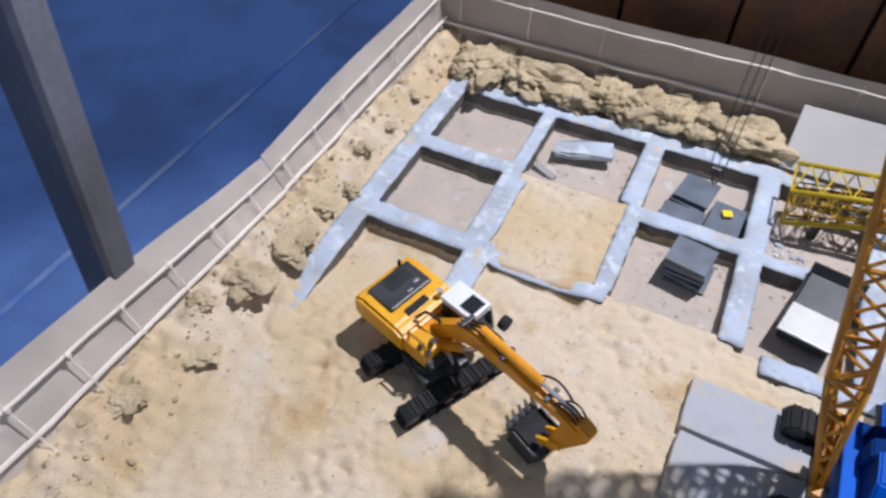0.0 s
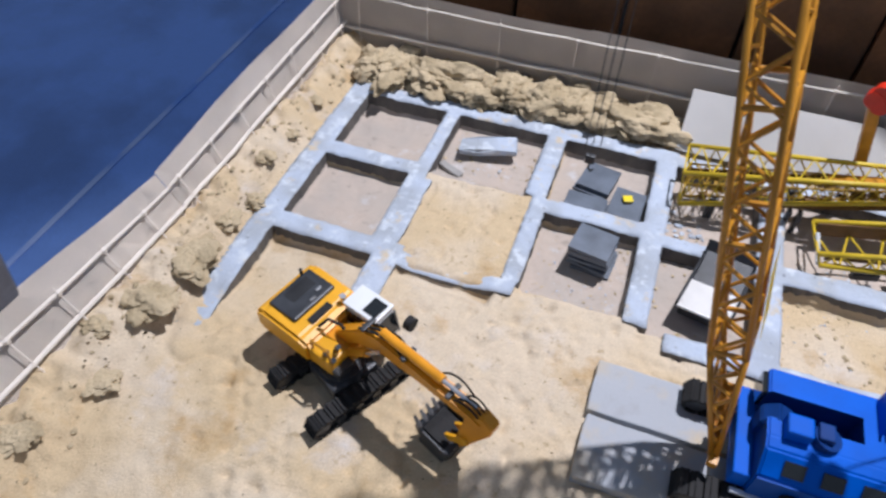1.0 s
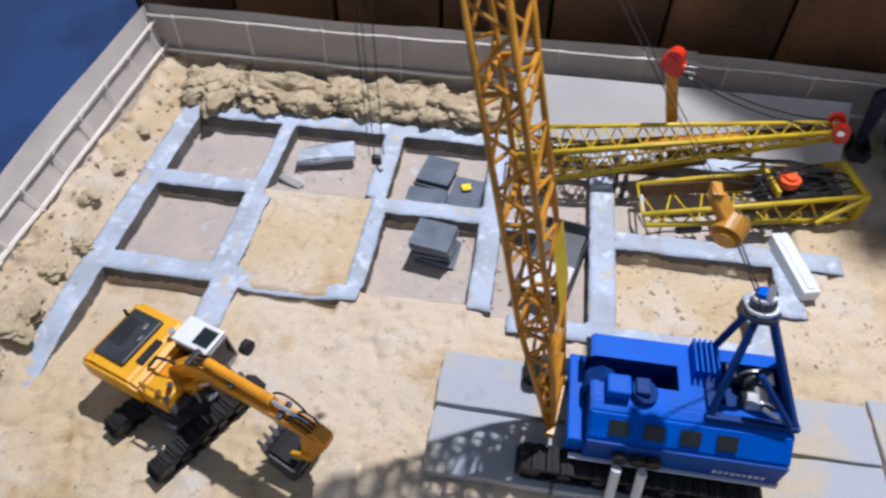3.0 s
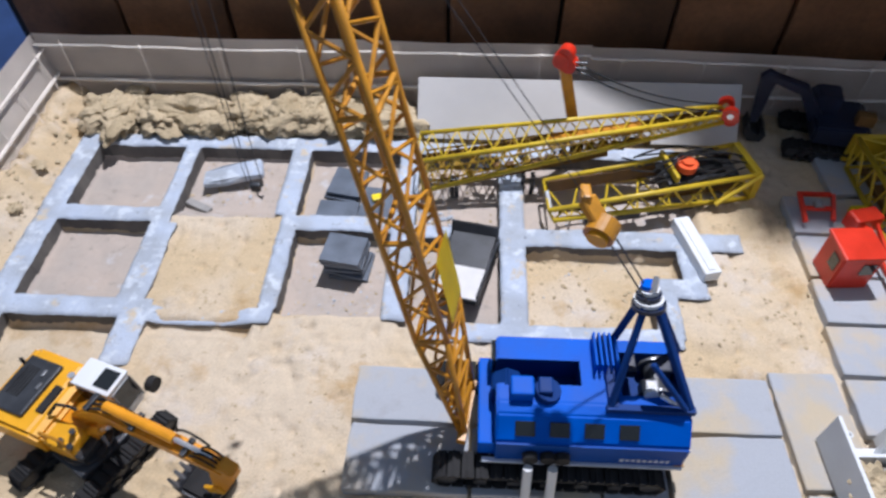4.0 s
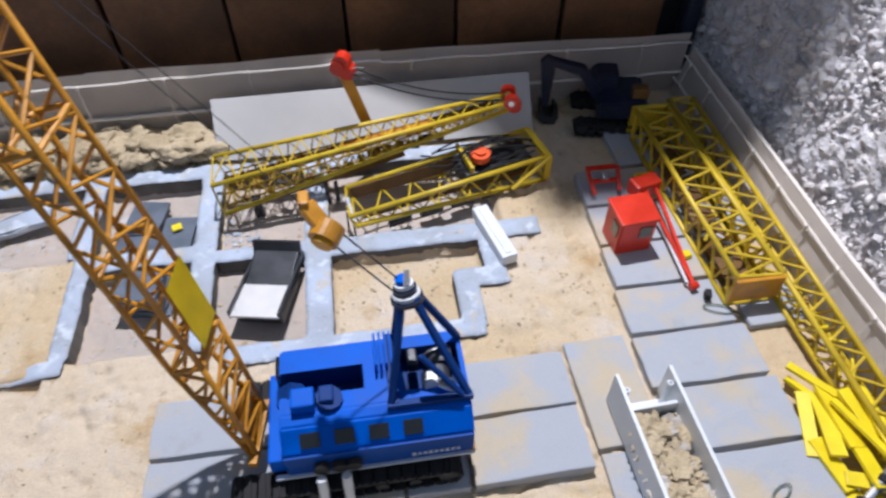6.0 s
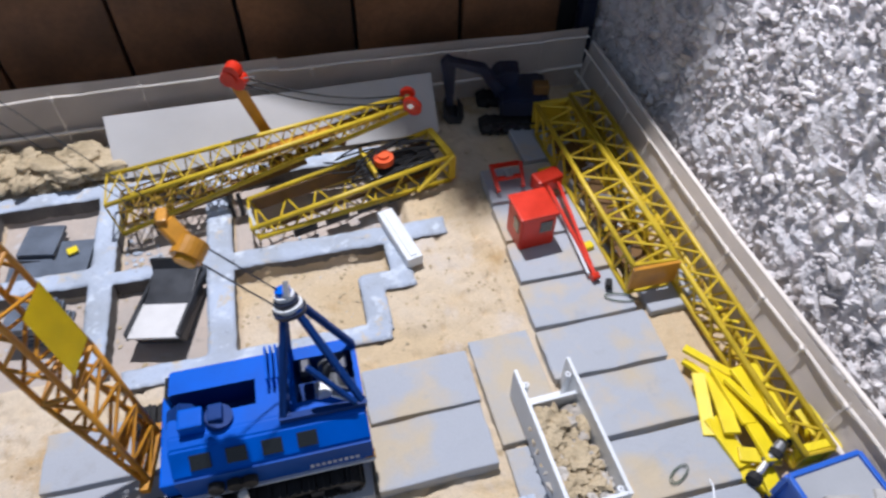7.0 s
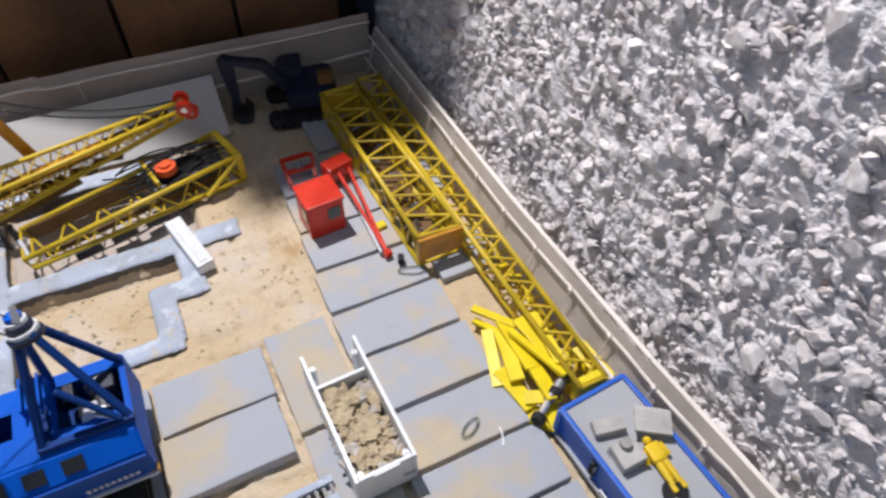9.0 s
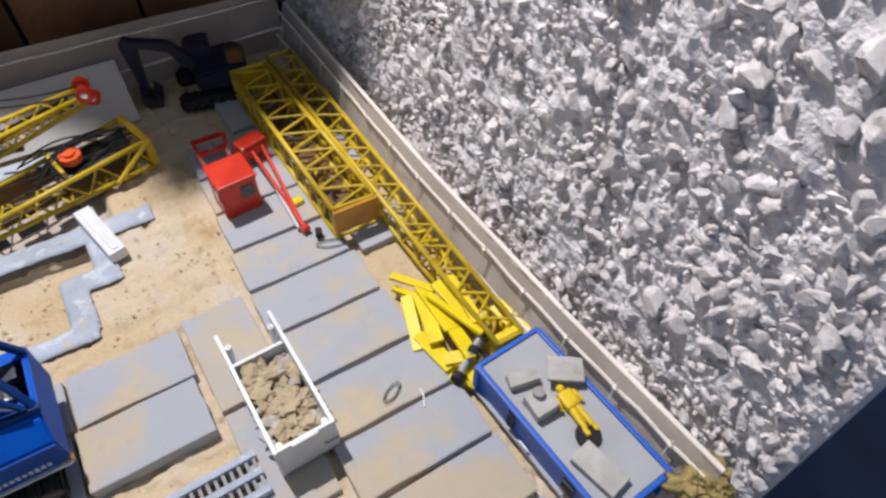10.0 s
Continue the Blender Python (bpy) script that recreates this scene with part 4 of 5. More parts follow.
        part("pendant_rope", bm, DARK, top)
    drop = Vector((2.30 - cx, -2.16 - cy, 0))
    part("jib_arm", beam(B(), head, Vector((drop.x, drop.y, head.z + 0.02)), 0.06, 0.06), GOLD, boom)
    for dx, dy in ((-0.035, 0), (0.035, 0.01), (0.0, -0.03)):
        bm = B()
        rod(bm, (drop.x + dx, drop.y + dy, head.z + 0.0), (drop.x + dx, drop.y + dy, 1.62), 0.0026, seg=5)
        part("hoist_rope", bm, DARK, top)
    bm = B()
    box(bm, (drop.x, drop.y, 1.60), (0.05, 0.03, 0.05), bevel=0.008)
    cord(bm, [(drop.x, drop.y, 1.58), (drop.x, drop.y, 1.54), (drop.x + 0.015, drop.y, 1.52), (drop.x + 0.025, drop.y, 1.54)], 0.006)
    part("hook_block", bm, DARK, top)


def build_lying_boom_a():
    top = thing("lattice_boom", "yellow lattice crane boom with red head sheaves, lying across the foundation", "crane boom", (3.0, -0.45, 0.02))
    q0 = [(-0.02, -0.05, 0.0), (-0.06, -0.02, 0.30), (-0.06, 0.30, 0.33), (0.02, 0.30, 0.02)]
    tip = [(2.40, 0.33, 0.50), (2.40, 0.33, 0.57), (2.40, 0.44, 0.58), (2.40, 0.44, 0.50)]
    lattice(top, q0, tip, 12, 0.019, 0.0065, YELLOW)
    bm = B()
    beam(bm, (1.0, 0.26, 0.34), (1.75, 0.30, 0.46), 0.12, 0.01)
    part("web_plate", bm, GOLD, top, "ochre web plate")
    # Brown sheets added between the chords to darken the boom's inside.
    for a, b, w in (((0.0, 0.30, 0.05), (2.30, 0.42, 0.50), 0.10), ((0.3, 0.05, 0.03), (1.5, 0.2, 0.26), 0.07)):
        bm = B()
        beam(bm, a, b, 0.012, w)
        part("web_plate", bm, BROWN, top, "dull brown sheet inside the boom")
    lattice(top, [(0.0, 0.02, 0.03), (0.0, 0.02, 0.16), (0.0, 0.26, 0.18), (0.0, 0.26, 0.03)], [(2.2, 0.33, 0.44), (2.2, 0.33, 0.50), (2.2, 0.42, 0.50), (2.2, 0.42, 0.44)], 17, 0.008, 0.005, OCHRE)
    rng = random.Random(31)
    for k in range(16):
        p = Vector((0.15 + 0.11 * k, 0.10 + 0.012 * k + rng.uniform(-0.05, 0.08), 0.06 + 0.018 * k))
        bm = B()
        box(bm, p, (rng.uniform(0.05, 0.12), 0.05, rng.uniform(0.03, 0.07)), rz=rng.uniform(-20, 30), bevel=0.006)
        part("fitting", bm, rng.choice((BROWN, DARK, OCHRE)), top)
    for c in ((2.42, 0.30, 0.60), (2.46, 0.36, 0.52), (2.42, 0.44, 0.60)):
        bm = B()
        disc(bm, c, (0.3, 1, 0), 0.065, 0.05, 18)
        sh = part("sheave", bm, RED, top, "red head sheave")
        bm = B()
        disc(bm, c, (0.3, 1, 0), 0.025, 0.058, 12)
        part("axle", bm, SILVER, sh)
    bm = B()
    beam(bm, (1.22, 0.50, 0.36), (1.08, 0.46, 0.90), 0.03, 0.09)
    part("strut", bm, GOLD, top, "ochre strut standing up from the boom")
    for dx, dz in ((-0.03, 0.0), (0.03, -0.04), (0.0, 0.05)):
        bm = B()
        disc(bm, (1.08 + dx, 0.46, 0.97 + dz), (0.4, 1, 0), 0.065, 0.09, 16)
        part("strut_sheave", bm, RED, top, "red sheave at the strut's head")
    for dy in (-0.04, 0.06):
        bm = B()
        cord(bm, sag((1.14, 0.46 + dy, 0.92), (2.40, 0.38 + dy, 0.60), 0.10), 0.007)
        part("rope", bm, BLACK, top)
    for k in range(3):
        bm = B()
        rod(bm, (1.10, 0.44, 0.86 + 0.05 * k), (1.24, 0.40, 0.88 + 0.05 * k), 0.006)
        part("pin", bm, STEEL, top)
    for x in (0.22, 0.26, 0.82, 0.90):
        bm = B()
        box(bm, (x, 0.02 + 0.1 * x, -0.03), (0.035, 0.06, 0.22), bevel=0.006)
        part("prop", bm, DARK, top)


def build_lying_boom_b():
    top = thing("lattice_boom", "yellow lattice boom section with white end bars and loose ropes", "crane boom", (4.9, -0.5, 0.0))
    q0 = [(-0.86, -0.35, 0.08), (-0.90, -0.32, 0.16), (-0.92, 0.06, 0.12), (-0.88, 0.06, 0.03)]
    q1 = [(0.80, 0.05, 0.0), (0.80, 0.05, 0.26), (0.68, 0.40, 0.28), (0.68, 0.40, 0.02)]
    lattice(top, q0, q1, 6, 0.021, 0.0085, YELLOW, (0, 2, 3))
    for a, b in (((0.79, 0.05, 0.26), (0.68, 0.40, 0.28)), ((0.80, 0.05, 0.02), (0.80, 0.05, 0.26))):
        bm = B()
        beam(bm, a, b, 0.06, 0.06, 0.006)
        part("end_plate", bm, YELLOW, top)
    bm = B()
    rod(bm, (0.82, 0.04, 0.27), (0.47, -0.10, 0.06), 0.019, seg=8)
    part("diagonal_bar", bm, YELLOW, top)
    bm = B()
    rod(bm, (-0.91, -0.12, 0.18), (-0.86, -0.32, 0.05), 0.016, seg=8)
    part("end_rod", bm, WHITE, top, "white end rod")
    bm = B()
    box(bm, (0.10, 0.15, 0.24), (0.03, 0.34, 0.06), bevel=0.004, rz=14)
    part("cross_plate", bm, YELLOW, top)
    bm = B()
    disc(bm, (0.23, 0.13, 0.27), (0, 0, 1), 0.085, 0.06, 22)
    disc(bm, (0.23, 0.13, 0.31), (0, 0, 1), 0.05, 0.03, 18)
    part("weight", bm, FLUO, top, "orange-red round cap on the boom")
    # Two brown sheets along the section, added to make its inside darker.
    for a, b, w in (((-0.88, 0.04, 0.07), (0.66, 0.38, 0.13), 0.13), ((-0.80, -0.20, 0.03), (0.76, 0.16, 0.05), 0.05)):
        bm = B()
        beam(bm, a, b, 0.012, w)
        part("web_plate", bm, BROWN, top, "dull brown sheet inside the boom")
    bm = B()
    box(bm, (0.36, 0.20, 0.10), (0.62, 0.26, 0.16), rz=14, bevel=0.012)
    part("counterweight_box", bm, DARK, top, "dark box inside the boom")
    rng = random.Random(8)
    for k in range(15):
        a = Vector((rng.uniform(-0.3, 0.3), rng.uniform(-0.05, 0.3), 0.2))
        b = Vector((rng.uniform(0.45, 0.78), rng.uniform(0.1, 0.36), 0.27))
        bm = B()
        cord(bm, sag(a, b, rng.uniform(-0.12, 0.06)), 0.008, 5)
        part("rope", bm, BLACK, top)
    for k in range(5):
        bm = B()
        box(bm, (-0.5 + 0.27 * k, -0.24 + 0.07 * k, -0.02), (0.2, 0.05, 0.06), rz=14, bevel=0.005)
        part("skid", bm, DARK, top)


def build_right_booms():
    top = thing("lattice_boom", "wide yellow lattice boom section with ochre end plate, lying on slabs", "crane boom", (6.8, -1.0, 0.0))
    q0 = [(-0.15, -1.0, 0.05), (-0.15, -0.97, 0.33), (0.18, -0.99, 0.33), (0.18, -0.99, 0.05)]
    q1 = [(-0.21, 0.90, 0.05), (-0.21, 0.96, 0.33), (0.09, 0.97, 0.33), (0.09, 0.95, 0.05)]
    lattice(top, q0, q1, 8, 0.021, 0.011, YELLOW)
    bm = B()
    box(bm, (0.015, -1.01, 0.22), (0.36, 0.03, 0.22), bevel=0.005)
    part("end_plate", bm, GOLD, top, "ochre end plate")
    bm = B()
    box(bm, (-0.06, 0.99, 0.2), (0.34, 0.03, 0.28), bevel=0.005)
    part("end_plate", bm, YELLOW, top)
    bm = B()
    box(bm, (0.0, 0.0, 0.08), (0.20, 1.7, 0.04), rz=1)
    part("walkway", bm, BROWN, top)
    rng = random.Random(5)
    for k in range(44):
        bm = B()
        p = Vector((rng.uniform(-0.12, 0.14), rng.uniform(-0.9, 0.85), rng.uniform(0.08, 0.2)))
        rod(bm, p, p + Vector((rng.uniform(-0.1, 0.1), rng.uniform(-0.12, 0.12), rng.uniform(-0.05, 0.1))), 0.014, seg=6)
        part("fitting", bm, rng.choice((YELLOW, OCHRE, BROWN, STEEL)), top)
    far = thing("lattice_boom", "long narrow yellow lattice boom lying along the fence", "crane boom", (7.1, -1.7, 0.0))
    q0 = [(-0.01, -1.78, 0.04), (-0.01, -1.78, 0.22), (0.18, -1.78, 0.22), (0.18, -1.78, 0.04)]
    q1 = [(-0.14, 1.80, 0.05), (-0.14, 1.80, 0.30), (0.08, 1.80, 0.30), (0.08, 1.80, 0.05)]
    lattice(far, q0, q1, 15, 0.021, 0.010, YELLOW)
    for k in range(44):
        bm = B()
        p = Vector((rng.uniform(0.0, 0.12), rng.uniform(-1.7, -0.2), rng.uniform(0.06, 0.16)))
        rod(bm, p, p + Vector((rng.uniform(-0.08, 0.08), rng.uniform(-0.12, 0.12), rng.uniform(-0.05, 0.08))), 0.012, seg=6)
        part("fitting", bm, rng.choice((YELLOW, OCHRE, PLANKYEL)), far)
    bm = B()
    box(bm, (0.085, -1.74, 0.13), (0.20, 0.05, 0.2), bevel=0.005)
    part("end_plate", bm, PLANKYEL, far)


def build_red_cab():
    top = thing("crane_cab", "red toy crane cab with dark windows, standing on a slab", "crane cab", (6.13, -1.28, 0.045), 4)
    bm = B()
    prism(bm, [(-0.145, 0.0), (0.145, 0.0), (0.145, 0.33), (-0.145, 0.33)], 0.27, 0.012)
    body = part("body", bm, RED, top)
    bm = B()
    box(bm, (0, 0, 0.34), (0.31, 0.30, 0.03), bevel=0.012)
    part("roof", bm, RED, top, "bright red roof")
    for c, s in (((0.06, -0.137, 0.22), (0.10, 0.01, 0.11)), ((-0.147, -0.05, 0.22), (0.01, 0.09, 0.12)), ((0.147, 0.0, 0.22), (0.01, 0.14, 0.12))):
        bm = B()
        box(bm, c, s)
        part("window", bm, PANE, top)
    arm = thing("jib", "red jib with twin arms and hook lying beside the cab", "crane jib", (6.44, -0.95, 0.06))
    for x in (-0.04, 0.06):
        bm = B()
        beam(bm, (x, 0.08, 0.12), (0.02, -0.86, 0.03), 0.025, 0.03)
        part("arm", bm, RED, arm)
    bm = B()
    box(bm, (-0.02, 0.12, 0.11), (0.24, 0.14, 0.14), bevel=0.02, rz=15)
    part("pivot_block", bm, RED, arm)
    bm = B()
    disc(bm, (0.02, -0.88, 0.03), (1, 0.2, 0), 0.03, 0.06, 12)
    part("tip_roller", bm, RED, arm)
    bm = B()
    rod(bm, (-0.02, -0.85, 0.035), (-0.01, -0.25, 0.05), 0.012)
    part("rod", bm, WHITE, arm, "pale rod")
    frame_ob = thing("axle_frame", "red toy axle frame with grey hub, on a slab", "frame", (6.14, -0.68, 0.05))
    for a, b in (((-0.12, -0.12, 0.05), (-0.12, 0.14, 0.12)), ((0.1, -0.1, 0.05), (0.14, 0.12, 0.12)), ((-0.12, 0.0, 0.08), (0.12, 0.0, 0.08)), ((-0.12, 0.12, 0.12), (0.12, 0.12, 0.12))):
        bm = B()
        beam(bm, a, b, 0.03, 0.03)
        part("strut", bm, RED, frame_ob)
    bm = B()
    disc(bm, (0.0, 0.02, 0.10), (0, 1, 0.3), 0.035, 0.06, 12)
    part("hub", bm, STEEL, frame_ob)
    bm = B()
    box(bm, (0, 0, 0.04), (0.10, 0.09, 0.08), bevel=0.02)
    disc(bm, (0.05, 0.03, 0.05), (1, 0, 0), 0.03, 0.08, 12)
    solo("yellow_fitting", bm, PLANKYEL, "small yellow plastic fitting beside the red jib", "fitting")
    bpy.data.objects["yellow_fitting"].location = (0.647, -0.066, 0.004)
    bm = B()
    box(bm, (0, 0, 0.025), (0.13, 0.07, 0.05), bevel=0.015, rz=10)
    ob = solo("yellow_fitting", bm, PLANKYEL, "small yellow plastic fitting beside the red jib", "fitting")
    ob.location = (0.651, -0.152, 0.004)
    bm = B()
    box(bm, (0, 0.03, 0.04), (0.05, 0.07, 0.06), bevel=0.012)
    hook = thing("hook_block", "small dark hook block with a wire loop lying on a slab", "hook", (6.52, -1.95, 0.05), -20)
    part("block", bm, BLACK, hook)
    bm = B()
    cord(bm, [(0.02 + 0.11 * math.sin(a) + 0.06, -0.06 + 0.035 * math.cos(a), 0.01) for a in [k * math.pi / 7 for k in range(15)]], 0.005, 5)
    part("wire_loop", bm, GREENWIRE, hook)


def build_dark_excavator():
    top = thing("excavator", "dark navy toy excavator standing in the shaded corner", "excavator", (6.45, 0.27, 0.0), 168)
    for y in (-0.2, 0.2):
        add_track(top, y, 0.62, 0.13, 0.14, 18)
    bm = B()
    prism(bm, [(-0.34, 0.16), (0.12, 0.16), (0.12, 0.33), (-0.28, 0.36), (-0.34, 0.30)], 0.44, 0.02)
    part("body", bm, NAVY, top)
    bm = B()
    prism(bm, [(-0.06, 0.3), (0.18, 0.3), (0.18, 0.44), (0.12, 0.50), (-0.06, 0.50)], 0.2, 0.014)
    bmesh.ops.translate(bm, vec=(0, -0.1, 0), verts=bm.verts[:])
    cab = part("cab", bm, NAVY, top)
    bm = B()
    box(bm, (0.06, -0.205, 0.41), (0.16, 0.01, 0.12))
    part("side_window", bm, PANE, cab)
    bm = B()
    box(bm, (-0.25, 0.1, 0.4), (0.14, 0.1, 0.1), bevel=0.01)
    part("engine_box", bm, BROWN, top, "dull brown engine box")
    bm = B()
    prism(bm, [(0.05, 0.26), (0.14, 0.24), (0.30, 0.50), (0.60, 0.60), (0.60, 0.66), (0.26, 0.58), (0.05, 0.33)], 0.09, 0.01)
    part("boom", bm, NAVY, top)
    bm = B()
    prism(bm, [(0.52, 0.64), (0.60, 0.68), (0.66, 0.62), (0.60, 0.15), (0.54, 0.15)], 0.07, 0.008)
    part("stick", bm, NAVY, top)
    bm = B()
    prism(bm, [(0.50, 0.17), (0.44, 0.08), (0.47, 0.0), (0.58, 0.0), (0.64, 0.08), (0.62, 0.18), (0.58, 0.1), (0.50, 0.07)], 0.2)
    part("bucket", bm, DARK, top)


build_excavator()
build_crane()
build_lying_boom_a()
build_lying_boom_b()
build_right_booms()
build_red_cab()
build_dark_excavator()


# ---- loose things on the site ----
def build_board():
    top = thing("leaning_board", "large grey-white board leaning against the back fence", "board", (4.31, 0.36, 0.22), 0)
    bm = B()
    a = math.degrees(math.atan2(0.42, 0.34))
    box(bm, (0, 0, 0), (2.86, 0.54, 0.03), rx=a, bevel=0.005)
    part("panel", bm, BOARD, top)


def plate_stack(x, y, n, rz, z0, w=0.34, d=0.33, label="stack of dark grey square plates lying in the pit"):
    top = thing("plate_stack", label, "plates", (x, y, z0), rz, "dark plates")
    rng = random.Random(int(x * 100))
    for k in range(n):
        bm = B()
        box(bm, (rng.uniform(-0.02, 0.02), rng.uniform(-0.02, 0.02), 0.02 + 0.045 * k), (w, d, 0.03), rz=rng.uniform(-5, 5), bevel=0.004)
        part("plate", bm, PLATE, top)
    return top


def build_pit_things():
    plate_stack(2.44, -1.22, 6, -8, -0.15, 0.31, 0.28)
    plate_stack(2.30, -0.36, 2, -14, -0.12, 0.29, 0.32)
    plate_stack(2.28, -0.68, 2, -6, -0.15, 0.34, 0.22)
    plate_stack(2.60, -0.60, 3, -4, -0.16, 0.26, 0.36)
    bm = B()
    box(bm, (0, 0, 0.0), (0.08, 0.07, 0.02), bevel=0.006, rz=20)
    ob = solo("yellow_scrap", bm, PLANKYEL, "small yellow scrap lying on dark plates", "scrap")
    ob.location = (0.259, -0.056, -0.001)
    bm = B()
    box(bm, (0, 0, 0), (0.50, 0.17, 0.06), bevel=0.012)
    bmesh.ops.subdivide_edges(bm, edges=bm.edges[:], cuts=2)
    for v in bm.verts:
        v.co += 0.025 * noise.noise_vector(v.co * 6)
    ob = solo("concrete_shard", bm, CONCRETE, "broken pale concrete shard leaning in the pit", "concrete shard")
    ob.matrix_world = pose(0.130, -0.030, -0.004, 10, -4, 16)
    bm = B()
    box(bm, (0, 0, 0), (0.24, 0.07, 0.04), bevel=0.012)
    ob = solo("concrete_shard", bm, STONE, "dark broken concrete shard on the pit floor", "concrete shard")
    ob.matrix_world = pose(0.106, -0.062, -0.012, 0, 3, -24)
    # tipper body
    top = thing("tipper_bed", "dark metal tipper bed with bright floor, tilted in a pit", "tipper bed", (3.34, -1.33, 0.03), -14, rx=-7, ry=-4)
    bm = B()
    box(bm, (0, -0.14, 0.0), (0.37, 0.33, 0.02), bevel=0.004)
    part("floor_plate", bm, BEDFLOOR, top, "bright bare metal floor")
    for x in (-0.185, 0.185):
        bm = B()
        box(bm, (x, 0.035, 0.01), (0.02, 0.67, 0.07), bevel=0.005)
        part("side_wall", bm, DARK, top)
    bm = B()
    box(bm, (0, 0.33, 0.06), (0.38, 0.03, 0.2), bevel=0.005, rx=-15)
    part("head_wall", bm, DARK, top)
    bm = B()
    box(bm, (0, 0.17, 0.035), (0.345, 0.34, 0.02), bevel=0.006, rx=13)
    part("ramp_plate", bm, DARK, top, "dark ramp plate at the head")
    bm = B()
    prism(bm, [(-0.28, -0.02), (0.30, -0.02), (0.26, -0.15), (-0.22, -0.15)], 0.34, 0.01)
    bmesh.ops.rotate(bm, cent=(0, 0, 0), matrix=Matrix.Rotation(math.pi / 2, 3, "Z"), verts=bm.verts[:])
    part("underframe", bm, DARK, top)
    # white block on the footing
    top = thing("white_block", "white plastic channel block lying across the footing", "block", (5.12, -1.07, 0.05), 14)
    bm = B()
    box(bm, (0, 0, 0), (0.13, 0.58, 0.1), bevel=0.008)
    part("body", bm, WHITE, top)
    bm = B()
    box(bm, (0, 0, 0.052), (0.05, 0.52, 0.012), bevel=0.003)
    part("ridge", bm, WHITE, top)


def build_trough():
    top = thing("trough", "white plastic trough filled with broken clay rubble, standing on slabs", "trough", (5.755, -3.05, 0.05), 2)
    hw, hl, h = 0.175, 0.45, 0.31
    for x in (-hw, hw):
        bm = B()
        prism(bm, [(-hl, 0), (hl, 0), (hl, h), (-hl, h)], 0.022)
        bmesh.ops.rotate(bm, cent=(0, 0, 0), matrix=Matrix.Rotation(math.pi / 2, 3, "Z"), verts=bm.verts[:])
        bmesh.ops.translate(bm, vec=(x, 0, 0), verts=bm.verts[:])
        part("side_wall", bm, WHITE, top)
    for y, hh in ((-hl + 0.012, h), (hl - 0.2, h - 0.09)):
        bm = B()
        box(bm, (0, y, hh / 2), (2 * hw - 0.026, 0.022, hh), bevel=0.003)
        part("end_wall", bm, WHITE, top)
    bm = B()
    box(bm, (0, -0.02, 0.01), (2 * hw - 0.03, 0.8, 0.02))
    part("bottom", bm, WHITE, top)
    bm = B()
    box(bm, (0.0, -hl - 0.004, h - 0.012), (0.16, 0.012, 0.02), bevel=0.003)
    part("end_lip", bm, WHITE, top)
    for x in (-hw + 0.035, hw - 0.035):
        for y in (-hl + 0.05, hl - 0.1):
            bm = B()
            rod(bm, (x, y, 0.02), (x, y, h - 0.03), 0.02, seg=12)
            peg = part("peg", bm, WHITE, top)
            bm = B()
            disc(bm, (x, y, h - 0.028), (0, 0, 1), 0.009, 0.006, 10)
            part("peg_hole", bm, STEEL, peg)
    rng = random.Random(7)
    fill = thing("rubble", "broken tan clay and pale grey rubble in the white trough", "rubble", (5.755, -3.05, 0.05), 2, kind="stuff")
    bm, gm = B(), B()
    for k in range(420):
        s = 0.018 + 0.09 * rng.random() ** 2.5
        c = (rng.uniform(-0.14, 0.14), rng.uniform(-0.40, 0.20), 0.07 + rng.random() * 0.10)
        lump(bm if rng.random() < 0.62 else gm, c, (s * 1.3, s * rng.uniform(0.6, 1.2), s * 0.55), k * 1.3, 1.2, 2 if s > 0.05 else 1)
    for c, s in (((-0.06, 0.11, 0.18), 0.20), ((-0.01, -0.16, 0.16), 0.17), ((-0.08, -0.03, 0.16), 0.13), ((0.06, -0.1, 0.16), 0.11), ((-0.07, -0.27, 0.16), 0.13)):
        lump(bm, c, (s * 1.0, s, s * 0.6), s * 50, 0.9, 3)
    part("clay_rubble", bm, CLAY, fill)
    part("grey_rubble", gm, RUBBLE, fill)


def build_grate():
    top = thing("drain_grate", "grey concrete slotted grate lying in the sand", "grate", (5.22, -3.42, 0.0), 2)
    for y in (-0.12, 0.0, 0.12):
        bm = B()
        box(bm, (0, y, 0.03), (0.56, 0.045, 0.09), bevel=0.006)
        part("bar", bm, CONCRETE, top)
    for k in range(12):
        for y in (-0.06, 0.06):
            bm = B()
            box(bm, (-0.26 + 0.047 * k, y, 0.02 + 0.006 * (k % 2)), (0.02, 0.08, 0.07))
            part("rib", bm, STONE, top)


